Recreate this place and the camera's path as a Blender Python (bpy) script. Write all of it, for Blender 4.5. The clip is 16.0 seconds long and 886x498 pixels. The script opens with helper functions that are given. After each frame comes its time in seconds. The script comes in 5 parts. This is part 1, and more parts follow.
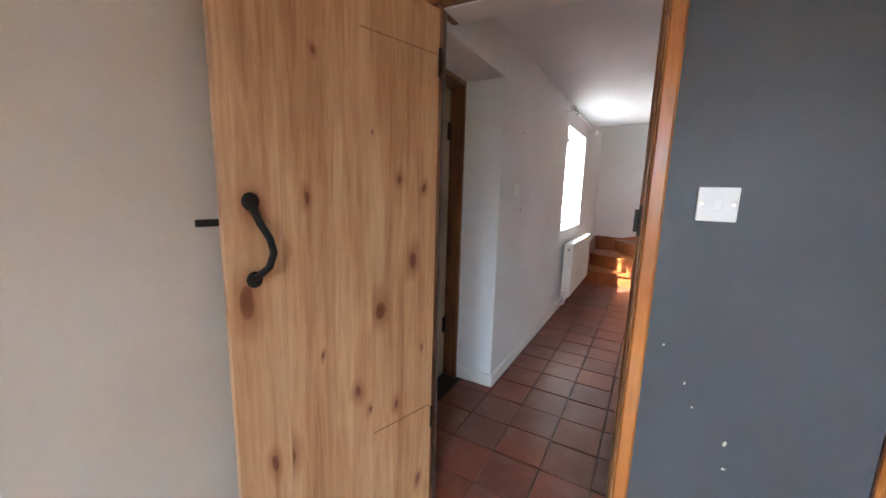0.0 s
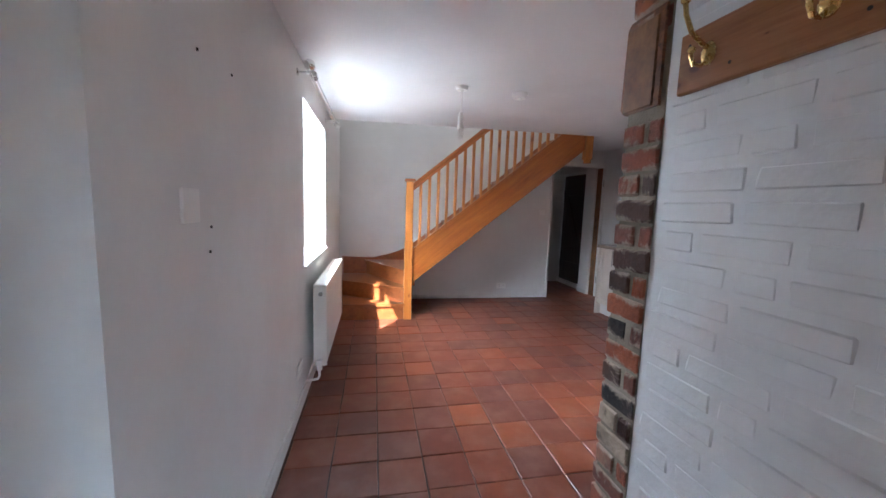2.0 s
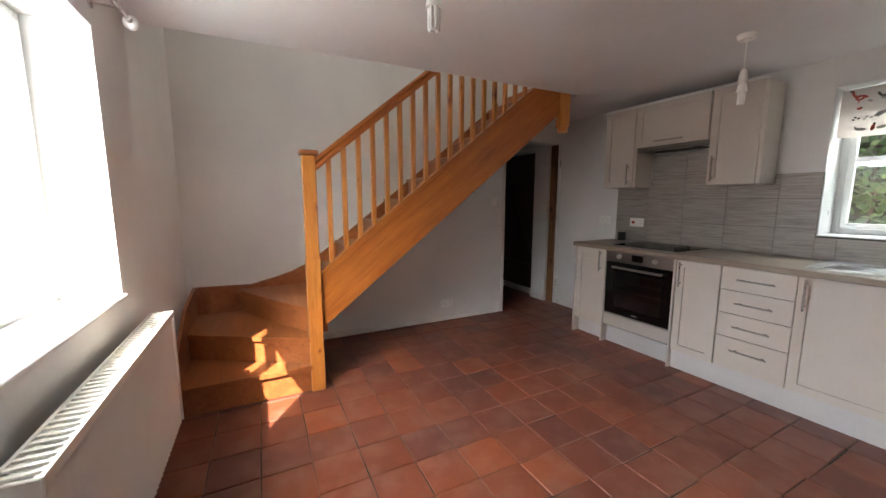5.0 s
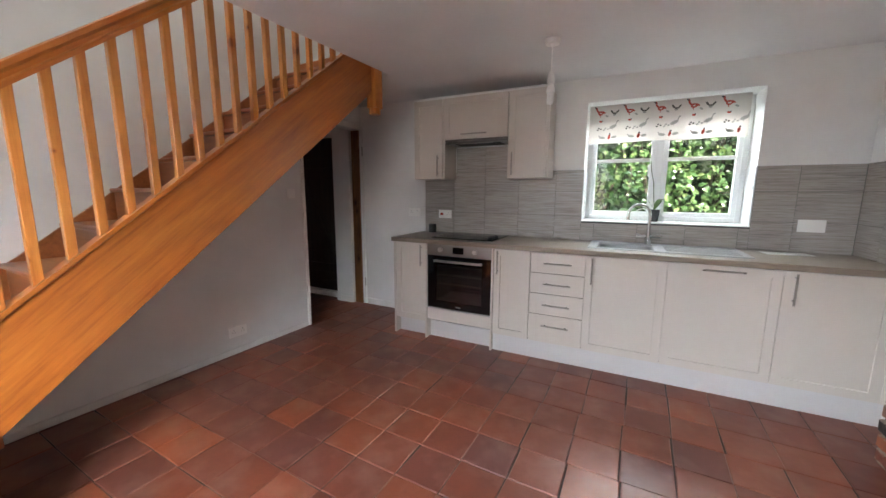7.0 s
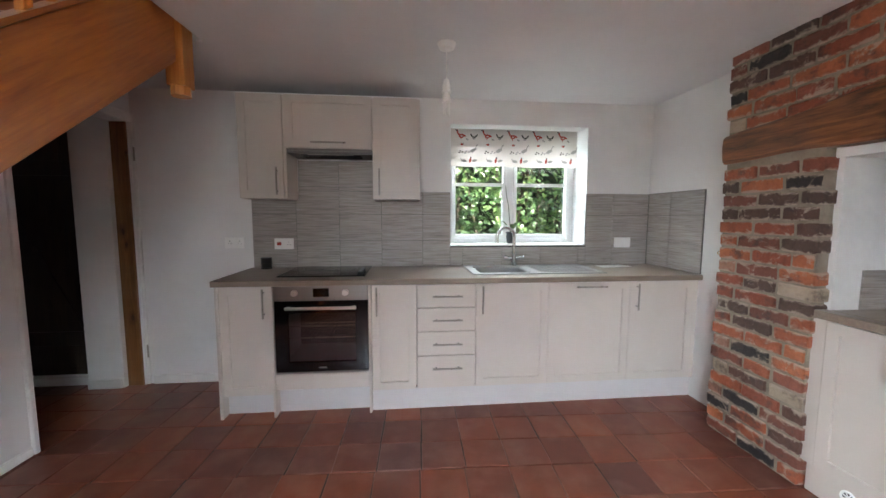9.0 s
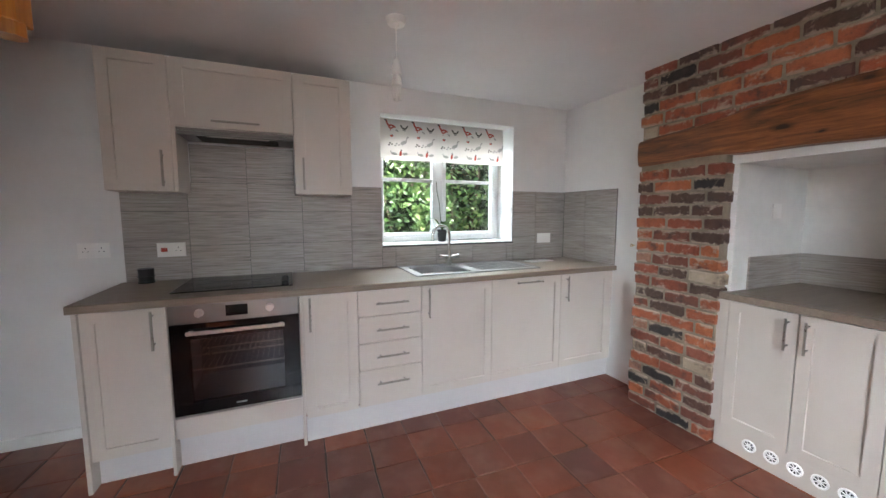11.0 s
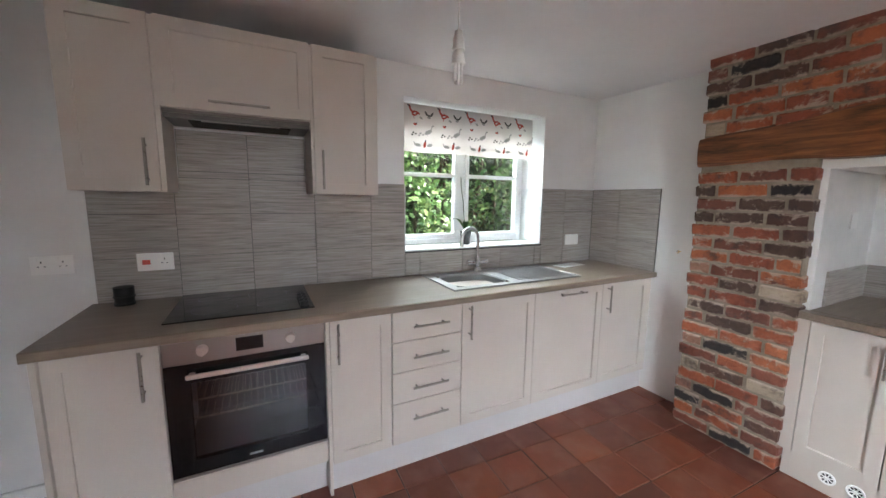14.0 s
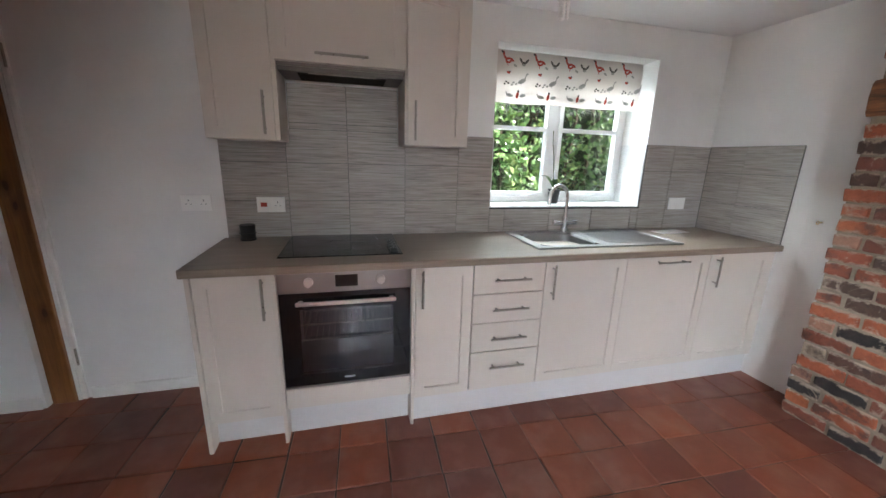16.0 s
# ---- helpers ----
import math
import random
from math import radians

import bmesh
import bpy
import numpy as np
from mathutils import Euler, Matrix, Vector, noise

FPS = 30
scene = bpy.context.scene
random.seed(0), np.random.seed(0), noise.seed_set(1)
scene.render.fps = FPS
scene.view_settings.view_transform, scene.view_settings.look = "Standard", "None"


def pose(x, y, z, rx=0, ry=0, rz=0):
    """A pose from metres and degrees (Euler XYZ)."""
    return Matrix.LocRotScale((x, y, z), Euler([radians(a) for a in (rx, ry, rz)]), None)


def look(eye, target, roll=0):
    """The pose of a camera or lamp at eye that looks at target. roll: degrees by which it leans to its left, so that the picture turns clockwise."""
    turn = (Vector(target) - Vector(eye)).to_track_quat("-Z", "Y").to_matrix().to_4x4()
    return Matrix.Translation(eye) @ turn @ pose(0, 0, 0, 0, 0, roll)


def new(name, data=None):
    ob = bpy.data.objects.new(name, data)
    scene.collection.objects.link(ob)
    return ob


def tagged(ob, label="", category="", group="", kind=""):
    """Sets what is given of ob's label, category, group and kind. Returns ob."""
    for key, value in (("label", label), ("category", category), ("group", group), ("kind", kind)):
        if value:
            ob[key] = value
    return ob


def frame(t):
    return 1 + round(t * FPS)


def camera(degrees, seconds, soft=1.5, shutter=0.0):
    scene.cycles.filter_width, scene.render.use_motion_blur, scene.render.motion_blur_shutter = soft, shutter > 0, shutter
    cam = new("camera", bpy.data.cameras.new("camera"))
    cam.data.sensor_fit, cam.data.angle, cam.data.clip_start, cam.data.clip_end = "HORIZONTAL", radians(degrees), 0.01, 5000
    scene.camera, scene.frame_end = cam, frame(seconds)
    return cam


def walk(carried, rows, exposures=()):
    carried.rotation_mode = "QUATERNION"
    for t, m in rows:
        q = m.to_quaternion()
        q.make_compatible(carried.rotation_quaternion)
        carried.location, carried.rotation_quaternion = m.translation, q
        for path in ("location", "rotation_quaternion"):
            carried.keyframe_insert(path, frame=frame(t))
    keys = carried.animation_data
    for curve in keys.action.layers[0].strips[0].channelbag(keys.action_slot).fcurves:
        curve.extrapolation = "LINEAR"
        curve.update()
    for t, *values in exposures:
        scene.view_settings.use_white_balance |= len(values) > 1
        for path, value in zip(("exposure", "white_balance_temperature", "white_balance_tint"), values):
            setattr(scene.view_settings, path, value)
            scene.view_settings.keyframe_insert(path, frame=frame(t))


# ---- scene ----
cam = camera(101.5, 16.0)
PATH = [
    (0, (0.02, -0.122, 1.317), (-0.895, 1.625, 0.987), 1.6),
    (0.5, (-0.158, 0.233, 1.316), (-0.598, 2.147, 0.934), 3.0),
    (1, (-0.306, 0.581, 1.328), (-0.258, 2.553, 0.998), 2.4),
    (1.5, (-0.324, 0.976, 1.328), (-0.011, 2.943, 1.152), 2.2),
    (2, (-0.303, 1.34, 1.329), (0.146, 3.275, 1.098), 2.0),
    (2.5, (-0.318, 1.695, 1.34), (0.375, 3.561, 1.148), 0.5),
    (3, (-0.27, 2.02, 1.331), (0.425, 3.889, 1.181), -0.3),
    (3.2, (-0.236, 2.132, 1.325), (0.461, 3.996, 1.127), -0.6),
    (5.3, (-0.137, 3.078, 1.312), (0.953, 4.729, 1.02), 0.7),
    (5.5, (-0.145, 3.152, 1.313), (1.11, 4.68, 1.015), 0.9),
    (6, (-0.159, 3.304, 1.313), (1.386, 4.533, 0.993), 0.1),
    (6.5, (-0.121, 3.415, 1.293), (1.543, 4.472, 0.958), 1.0),
    (7, (-0.018, 3.585, 1.311), (1.752, 4.465, 1.006), 0.3),
    (7.5, (0.056, 3.739, 1.296), (1.926, 4.373, 0.979), 2.3),
    (8, (0.113, 3.971, 1.321), (2.085, 4.183, 1.067), 0.2),
    (8.5, (0.231, 4.153, 1.311), (2.223, 4.194, 1.134), -0.2),
    (9, (0.39, 4.267, 1.319), (2.372, 4.07, 1.139), 0.2),
    (9.5, (0.465, 4.389, 1.307), (2.403, 3.924, 1.135), -0.5),
    (9.6, (0.475, 4.418, 1.311), (2.392, 3.881, 1.111), -0.7),
    (9.7, (0.481, 4.429, 1.331), (2.375, 3.828, 1.1), -0.9),
    (11.8, (0.852, 4.61, 1.316), (2.672, 3.801, 1.131), 0.9),
    (12, (0.912, 4.62, 1.327), (2.729, 3.809, 1.13), 1.5),
    (12.5, (1.029, 4.68, 1.346), (2.792, 3.756, 1.147), 0.1),
    (13, (1.092, 4.747, 1.336), (2.816, 3.768, 1.072), -0.6),
    (13.5, (1.113, 4.767, 1.381), (2.858, 3.834, 1.087), 0.6),
    (14, (1.122, 4.764, 1.423), (2.887, 3.864, 1.15), 0.7),
    (14.5, (1.105, 4.762, 1.445), (2.873, 3.857, 1.214), 1.5),
    (15, (1.108, 4.777, 1.432), (2.91, 3.948, 1.179), 1.9),
    (15.5, (1.103, 4.778, 1.404), (2.968, 4.14, 1.067), 1.9),
    (16, (1.126, 4.793, 1.382), (3.003, 4.307, 0.894), 1.7),
]
walk(cam, [(t, look(eye, target, roll)) for t, eye, target, roll in PATH],
     exposures=[(0, 3.0, 6100, 10), (0.6, 2.9, 5350, 9), (1.05, 3.2, 5200, 9), (1.45, 3.4, 5100, 9), (1.65, 3.3, 5250, 9), (2.1, 2.92, 5800, 10), (3.2, 2.58, 6400, 11), (5.5, 2.72, 6900, 12), (7, 3.0, 6500, 11), (9, 2.95, 6400, 11), (16, 2.95, 6400, 11)])

# ---- world, sun, large lights ----
world = bpy.data.worlds.new("world")
scene.world = world
world.use_nodes = True
wn = world.node_tree
sky = wn.nodes.new("ShaderNodeTexSky")
sky.sky_type = "NISHITA"
sky.sun_disc = False
SUN_DIR = Vector((0.57, 0.82, -1.05)).normalized()   # the way the sunlight travels
sky.sun_elevation = math.asin(-SUN_DIR.z)
sky.sun_rotation = math.atan2(-SUN_DIR.x, -SUN_DIR.y)
wn.links.new(sky.outputs[0], wn.nodes["Background"].inputs[0])
wn.nodes["Background"].inputs[1].default_value = 0.10


def lamp(name, kind, energy, m, size=(1, 1), color=(1, 1, 1)):
    data = bpy.data.lights.new(name, kind)
    data.energy = energy
    data.color = color
    if kind == "AREA":
        data.shape = "RECTANGLE"
        data.size, data.size_y = size
    ob = new(name, data)
    ob.matrix_world = m
    return ob


sun = lamp("sun", "SUN", 5.0, look((0, 0, 8), Vector((0, 0, 8)) + SUN_DIR), color=(1.0, 0.95, 0.87))
sun.data.angle = radians(0.5)

# The window wall and the stairs stand two degrees askew of the kitchen wall.
SKEW = -2.1
W = pose(-0.735, 2.0, 0, 0, 0, SKEW)        # window wall: local y runs along it, local x into the room
S = pose(0.25, 5.495, 0, 0, 0, SKEW)        # stairs: local x runs up along the string
lamp("window_sky_light", "AREA", 105, W @ look((-1.6, 3.6, 2.6), (0.0, 2.45, 1.3)), (2.4, 1.5), (0.80, 0.90, 1.0))
lamp("window_side_light", "AREA", 42, W @ look((-1.4, 1.35, 2.65), (0.0, 2.45, 1.35)), (1.3, 1.2), (0.80, 0.90, 1.0))
# Added lamp without a seen source; brightens the stairwell from above.
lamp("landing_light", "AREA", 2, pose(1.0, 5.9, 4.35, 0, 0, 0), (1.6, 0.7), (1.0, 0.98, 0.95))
# Added lamp outside an assumed window; lights the front room and hall.
lamp("front_window_light", "AREA", 112, look((0.6, -3.6, 2.5), (0.6, -2.0, 1.0)), (1.9, 1.4), (0.72, 0.86, 1.0))
lamp("kitchen_sky_light", "AREA", 15, look((4.25, 3.33, 2.4), (3.4, 3.33, 1.5)), (1.6, 0.5), (0.85, 0.96, 1.0))

# ---- materials ----


def nodes_of(name):
    m = bpy.data.materials.new(name)
    m.use_nodes = True
    t = m.node_tree
    return m, t, t.nodes["Principled BSDF"]


def node(t, kind, **inputs):
    n = t.nodes.new(kind)
    for k, v in inputs.items():
        n.inputs[k.replace("_", " ")].default_value = v
    return n


def coords(t, scale=(1, 1, 1), shuffle=True, turn=0.0):
    """Object coordinates, scaled, shifted by a random amount for each object."""
    tc = t.nodes.new("ShaderNodeTexCoord")
    mp = t.nodes.new("ShaderNodeMapping")
    mp.inputs["Scale"].default_value = scale
    t.links.new(tc.outputs["Object"], mp.inputs["Vector"])
    if turn:
        vr = t.nodes.new("ShaderNodeVectorRotate")
        vr.rotation_type = "Y_AXIS"
        vr.inputs["Angle"].default_value = radians(turn)
        t.links.new(tc.outputs["Object"], vr.inputs["Vector"])
        t.links.new(vr.outputs[0], mp.inputs["Vector"])
    if shuffle:
        oi = t.nodes.new("ShaderNodeObjectInfo")
        mul = t.nodes.new("ShaderNodeMath")
        mul.operation = "MULTIPLY"
        mul.inputs[1].default_value = 37.0
        t.links.new(oi.outputs["Random"], mul.inputs[0])
        cx = t.nodes.new("ShaderNodeCombineXYZ")
        for n in range(3):
            t.links.new(mul.outputs[0], cx.inputs[n])
        t.links.new(cx.outputs[0], mp.inputs["Location"])
    return mp.outputs[0]


def ramp(t, fac, stops, mode="LINEAR"):
    r = t.nodes.new("ShaderNodeValToRGB")
    r.color_ramp.interpolation = mode
    els = r.color_ramp.elements
    while len(els) < len(stops):
        els.new(0.5)
    for e, (p, c) in zip(els, stops):
        e.position = p
        e.color = (*c, 1)
    t.links.new(fac, r.inputs[0])
    return r.outputs[0]


def noise_tex(t, vec, scale, detail=4.0, rough=0.55, distort=0.0):
    n = node(t, "ShaderNodeTexNoise", Scale=scale, Detail=detail, Roughness=rough, Distortion=distort)
    t.links.new(vec, n.inputs["Vector"])
    return n.outputs["Fac"]


def mixed(t, fac, a, b, blend="MIX"):
    m = t.nodes.new("ShaderNodeMix")
    m.data_type = "RGBA"
    m.blend_type = blend
    for sock, v in ((m.inputs[0], fac), (m.inputs[6], a), (m.inputs[7], b)):
        if isinstance(v, (int, float)):
            sock.default_value = v
        elif isinstance(v, tuple):
            sock.default_value = (*v, 1)
        else:
            t.links.new(v, sock)
    return m.outputs[2]


def bumped(t, b, height, strength, distance=0.01):
    n = t.nodes.new("ShaderNodeBump")
    n.inputs["Strength"].default_value = strength
    n.inputs["Distance"].default_value = distance
    t.links.new(height, n.inputs["Height"])
    t.links.new(n.outputs[0], b.inputs["Normal"])


def painted(name, light, dark, rough=0.6, scale=2.0, grain=60.0, bump=0.15, dist=0.004, shuffle=True):
    """Painted or plain surface: broad stains and fine grain."""
    m, t, b = nodes_of(name)
    v = coords(t, shuffle=shuffle)
    big = noise_tex(t, v, scale, 5, 0.6)
    col = ramp(t, big, [(0.32, dark), (0.62, light)])
    fine = noise_tex(t, v, grain, 3)
    col = mixed(t, 0.06, col, fine, "OVERLAY")
    t.links.new(col, b.inputs["Base Color"])
    rr = t.nodes.new("ShaderNodeMapRange")
    rr.inputs["To Min"].default_value = rough - 0.08
    rr.inputs["To Max"].default_value = rough + 0.08
    t.links.new(big, rr.inputs[0])
    t.links.new(rr.outputs[0], b.inputs["Roughness"])
    bumped(t, b, fine, bump, dist)
    return m


def wooden(name, light, mid, dark, along="x", rough=0.4, knots=0.0, tight=1.0, coat=0.0, turn=0.0):
    """Wood with grain along one axis; knots: how many show."""
    m, t, b = nodes_of(name)
    sc = {"x": (0.6, 9, 9), "y": (9, 0.6, 9), "z": (9, 9, 0.6)}[along]
    v = coords(t, tuple(s * tight for s in sc), turn=turn)
    g = noise_tex(t, v, 2.2, 6, 0.6, 0.9)
    fine = noise_tex(t, v, 14, 4, 0.6, 0.2)
    col = ramp(t, g, [(0.3, dark), (0.5, mid), (0.72, light)])
    col = mixed(t, 0.25, col, ramp(t, fine, [(0.35, dark), (0.6, light)]), "MULTIPLY" if knots < 0 else "MIX")
    if knots:
        # knots on the unrolled surface: along the grain, and across it
        sep = t.nodes.new("ShaderNodeSeparateXYZ")
        t.links.new(coords(t), sep.inputs[0])
        a_, (b_, c_) = "xyz".index(along), [n for n in range(3) if n != "xyz".index(along)]
        across = t.nodes.new("ShaderNodeMath")
        t.links.new(sep.outputs[b_], across.inputs[0])
        t.links.new(sep.outputs[c_], across.inputs[1])
        flat = t.nodes.new("ShaderNodeCombineXYZ")
        t.links.new(across.outputs[0], flat.inputs[0])
        squeeze = t.nodes.new("ShaderNodeMath")
        squeeze.operation = "MULTIPLY"
        squeeze.inputs[1].default_value = 0.5
        t.links.new(sep.outputs[a_], squeeze.inputs[0])
        t.links.new(squeeze.outputs[0], flat.inputs[1])
        warp = t.nodes.new("ShaderNodeTexNoise")
        warp.inputs["Scale"].default_value = 9.0
        t.links.new(flat.outputs[0], warp.inputs["Vector"])
        shift = t.nodes.new("ShaderNodeVectorMath")
        shift.operation = "MULTIPLY_ADD"
        shift.inputs[1].default_value = (0.05, 0.05, 0.0)
        t.links.new(warp.outputs["Color"], shift.inputs[0])
        t.links.new(flat.outputs[0], shift.inputs[2])
        vo = node(t, "ShaderNodeTexVoronoi", Scale=6.0, Randomness=1.0)
        vo.voronoi_dimensions = "2D"
        t.links.new(shift.outputs[0], vo.inputs["Vector"])
        pick = t.nodes.new("ShaderNodeSeparateXYZ")
        t.links.new(vo.outputs["Color"], pick.inputs[0])
        size = t.nodes.new("ShaderNodeMath")
        size.operation = "POWER"
        size.inputs[1].default_value = 1.6
        t.links.new(pick.outputs[0], size.inputs[0])
        grown = t.nodes.new("ShaderNodeMath")
        grown.operation = "ADD"
        grown.inputs[1].default_value = 0.12
        t.links.new(size.outputs[0], grown.inputs[0])
        far = t.nodes.new("ShaderNodeMath")
        far.operation = "DIVIDE"
        t.links.new(vo.outputs["Distance"], far.inputs[0])
        t.links.new(grown.outputs[0], far.inputs[1])
        halo = ramp(t, far.outputs[0], [(0.0, (0.9, 0.9, 0.9)), (0.16 * knots, (0.55, 0.55, 0.55)), (0.34 * knots, (0, 0, 0))])
        col = mixed(t, halo, col, (dark[0] * 0.75, dark[1] * 0.55, dark[2] * 0.45))
        spot = ramp(t, far.outputs[0], [(0.05 * knots, (0.9, 0.9, 0.9)), (0.10 * knots, (0.7, 0.7, 0.7)), (0.125 * knots, (0, 0, 0))])
        col = mixed(t, spot, col, (dark[0] * 0.42, dark[1] * 0.28, dark[2] * 0.25))
    stain = noise_tex(t, coords(t), 1.6, 4)
    col = mixed(t, 0.35, col, ramp(t, stain, [(0.3, (0.55, 0.5, 0.45)), (0.65, (1, 1, 1))]), "MULTIPLY")
    t.links.new(col, b.inputs["Base Color"])
    b.inputs["Roughness"].default_value = rough
    b.inputs["Coat Weight"].default_value = coat
    b.inputs["Coat Roughness"].default_value = 0.25
    bumped(t, b, fine, 0.15, 0.002)
    return m


def metal(name, color, rough, brushed=None):
    m, t, b = nodes_of(name)
    b.inputs["Metallic"].default_value = 1.0
    b.inputs["Base Color"].default_value = (*color, 1)
    v = coords(t, brushed or (30, 30, 30))
    f = noise_tex(t, v, 3, 3)
    rr = t.nodes.new("ShaderNodeMapRange")
    rr.inputs["To Min"].default_value = max(rough - 0.07, 0.03)
    rr.inputs["To Max"].default_value = rough + 0.1
    t.links.new(f, rr.inputs[0])
    t.links.new(rr.outputs[0], b.inputs["Roughness"])
    return m


def plain(name, color, rough=0.5, metallic=0.0):
    m, t, b = nodes_of(name)
    f = noise_tex(t, coords(t), 25, 4)
    col = ramp(t, f, [(0.3, tuple(c * 0.88 for c in color)), (0.7, color)])
    t.links.new(col, b.inputs["Base Color"])
    b.inputs["Roughness"].default_value = rough
    b.inputs["Metallic"].default_value = metallic
    return m


WHITE = painted("white_wall_paint", (0.80, 0.79, 0.77), (0.72, 0.71, 0.69), 0.65, 1.3, 70, 0.12)
CEIL = painted("ceiling_paint", (0.77, 0.76, 0.76), (0.70, 0.69, 0.69), 0.8, 0.9, 45, 0.2)
CREAM = painted("cream_wall_paint", (0.70, 0.62, 0.52), (0.64, 0.56, 0.46), 0.6, 1.2, 60, 0.1)
GREY = painted("grey_wall_paint", (0.085, 0.09, 0.10), (0.068, 0.073, 0.082), 0.5, 1.6, 60, 0.1)
SAGE = painted("sage_wall_paint", (0.52, 0.53, 0.36), (0.47, 0.48, 0.32), 0.7)
GLOSS_WHITE = painted("white_gloss_paint", (0.80, 0.79, 0.76), (0.70, 0.69, 0.66), 0.35, 4, 40, 0.08)
BRICK_WHITE = painted("white_masonry_paint", (0.77, 0.78, 0.78), (0.71, 0.72, 0.715), 0.5, 7, 34, 0.35, 0.006)
CABINET = painted("cabinet_foil", (0.585, 0.525, 0.465), (0.565, 0.505, 0.445), 0.42, 3, 200, 0.05, 0.001)
PLINTH = painted("plinth_foil", (0.58, 0.56, 0.55), (0.55, 0.53, 0.52), 0.4, 3, 120, 0.05, 0.001)
PLASTIC = painted("white_plastic", (0.88, 0.87, 0.84), (0.84, 0.83, 0.80), 0.35, 6, 30, 0.02)
UPVC = painted("white_upvc", (0.84, 0.84, 0.83), (0.80, 0.80, 0.79), 0.3, 5, 30, 0.02)
RADIATOR = painted("radiator_enamel", (0.80, 0.77, 0.70), (0.76, 0.73, 0.66), 0.52, 3, 40, 0.03)
STEEL = metal("brushed_steel", (0.33, 0.31, 0.29), 0.30, (2, 1, 60))
SINK_STEEL = metal("sink_steel", (0.44, 0.44, 0.44), 0.32, (1, 30, 1))
CHROME = metal("chrome", (0.75, 0.75, 0.75), 0.12)
NICKEL = metal("handle_nickel", (0.36, 0.335, 0.30), 0.28)
BRASS = metal("brass", (0.65, 0.46, 0.18), 0.25)
IRON = plain("black_iron", (0.018, 0.017, 0.016), 0.5, 0.6)
BLACK = plain("black_plastic", (0.012, 0.012, 0.013), 0.4)
BLACK_GLASS = plain("black_glass", (0.006, 0.006, 0.007), 0.06)
DARK = plain("dark_gap", (0.03, 0.028, 0.026), 0.8)
PINE_X = wooden("stair_pine_along", (0.52, 0.165, 0.028), (0.42, 0.118, 0.018), (0.27, 0.066, 0.010), "x", 0.32, 0, 1.0, 0.3, turn=38.7)
PINE_Z = wooden("stair_pine_upright", (0.60, 0.235, 0.05), (0.52, 0.18, 0.034), (0.38, 0.11, 0.018), "z", 0.32, 0.6, 1.0, 0.3)
TREAD = wooden("stair_tread_wood", (0.40, 0.14, 0.045), (0.32, 0.10, 0.03), (0.22, 0.065, 0.02), "y", 0.3, 0, 0.8, 0.4)
DOOR_PINE = wooden("door_pine", (0.70, 0.45, 0.25), (0.57, 0.315, 0.15), (0.38, 0.16, 0.06), "z", 0.42, 1.0, 0.8)
WASHED = wooden("whitewashed_pine", (0.74, 0.67, 0.53), (0.67, 0.58, 0.43), (0.46, 0.38, 0.27), "z", 0.6, 0.8)
JAMB = wooden("jamb_pine", (0.32, 0.15, 0.052), (0.24, 0.10, 0.032), (0.13, 0.05, 0.016), "z", 0.4, 0.7)
RAILWOOD = wooden("hook_rail_pine", (0.47, 0.21, 0.08), (0.38, 0.15, 0.05), (0.24, 0.085, 0.025), "y", 0.45, 0.5, 1.4)
OAK = wooden("old_oak_beam", (0.36, 0.135, 0.045), (0.17, 0.058, 0.02), (0.03, 0.012, 0.006), "x", 0.42, 0.7, 1.7)
DARKDOOR = wooden("dark_door_wood", (0.05, 0.027, 0.016), (0.035, 0.018, 0.011), (0.015, 0.008, 0.006), "z", 0.5)
WORKTOP = wooden("worktop_laminate", (0.31, 0.245, 0.185), (0.25, 0.195, 0.15), (0.20, 0.155, 0.115), "y", 0.36, 0, 2.2)
GROUT = painted("floor_grout", (0.04, 0.03, 0.026), (0.02, 0.016, 0.014), 0.85, 3, 80, 0.4)
MORTAR = painted("lime_mortar", (0.33, 0.275, 0.21), (0.20, 0.165, 0.12), 0.9, 9, 120, 0.8, 0.006)
WALL_GROUT = painted("wall_grout", (0.15, 0.14, 0.13), (0.12, 0.11, 0.10), 0.8)
FABRIC = painted("blind_cotton", (0.66, 0.61, 0.575), (0.61, 0.56, 0.525), 0.85, 5, 300, 0.3, 0.002)
PRINT_RED = plain("print_red", (0.42, 0.055, 0.035), 0.85)
PRINT_GREY = plain("print_grey", (0.33, 0.315, 0.30), 0.85)
PRINT_DARK = plain("print_dark", (0.075, 0.065, 0.06), 0.85)
BARK = plain("hedge_wood", (0.06, 0.045, 0.03), 0.9)
RENDER = painted("outside_render", (0.62, 0.58, 0.5), (0.5, 0.46, 0.4), 0.9)


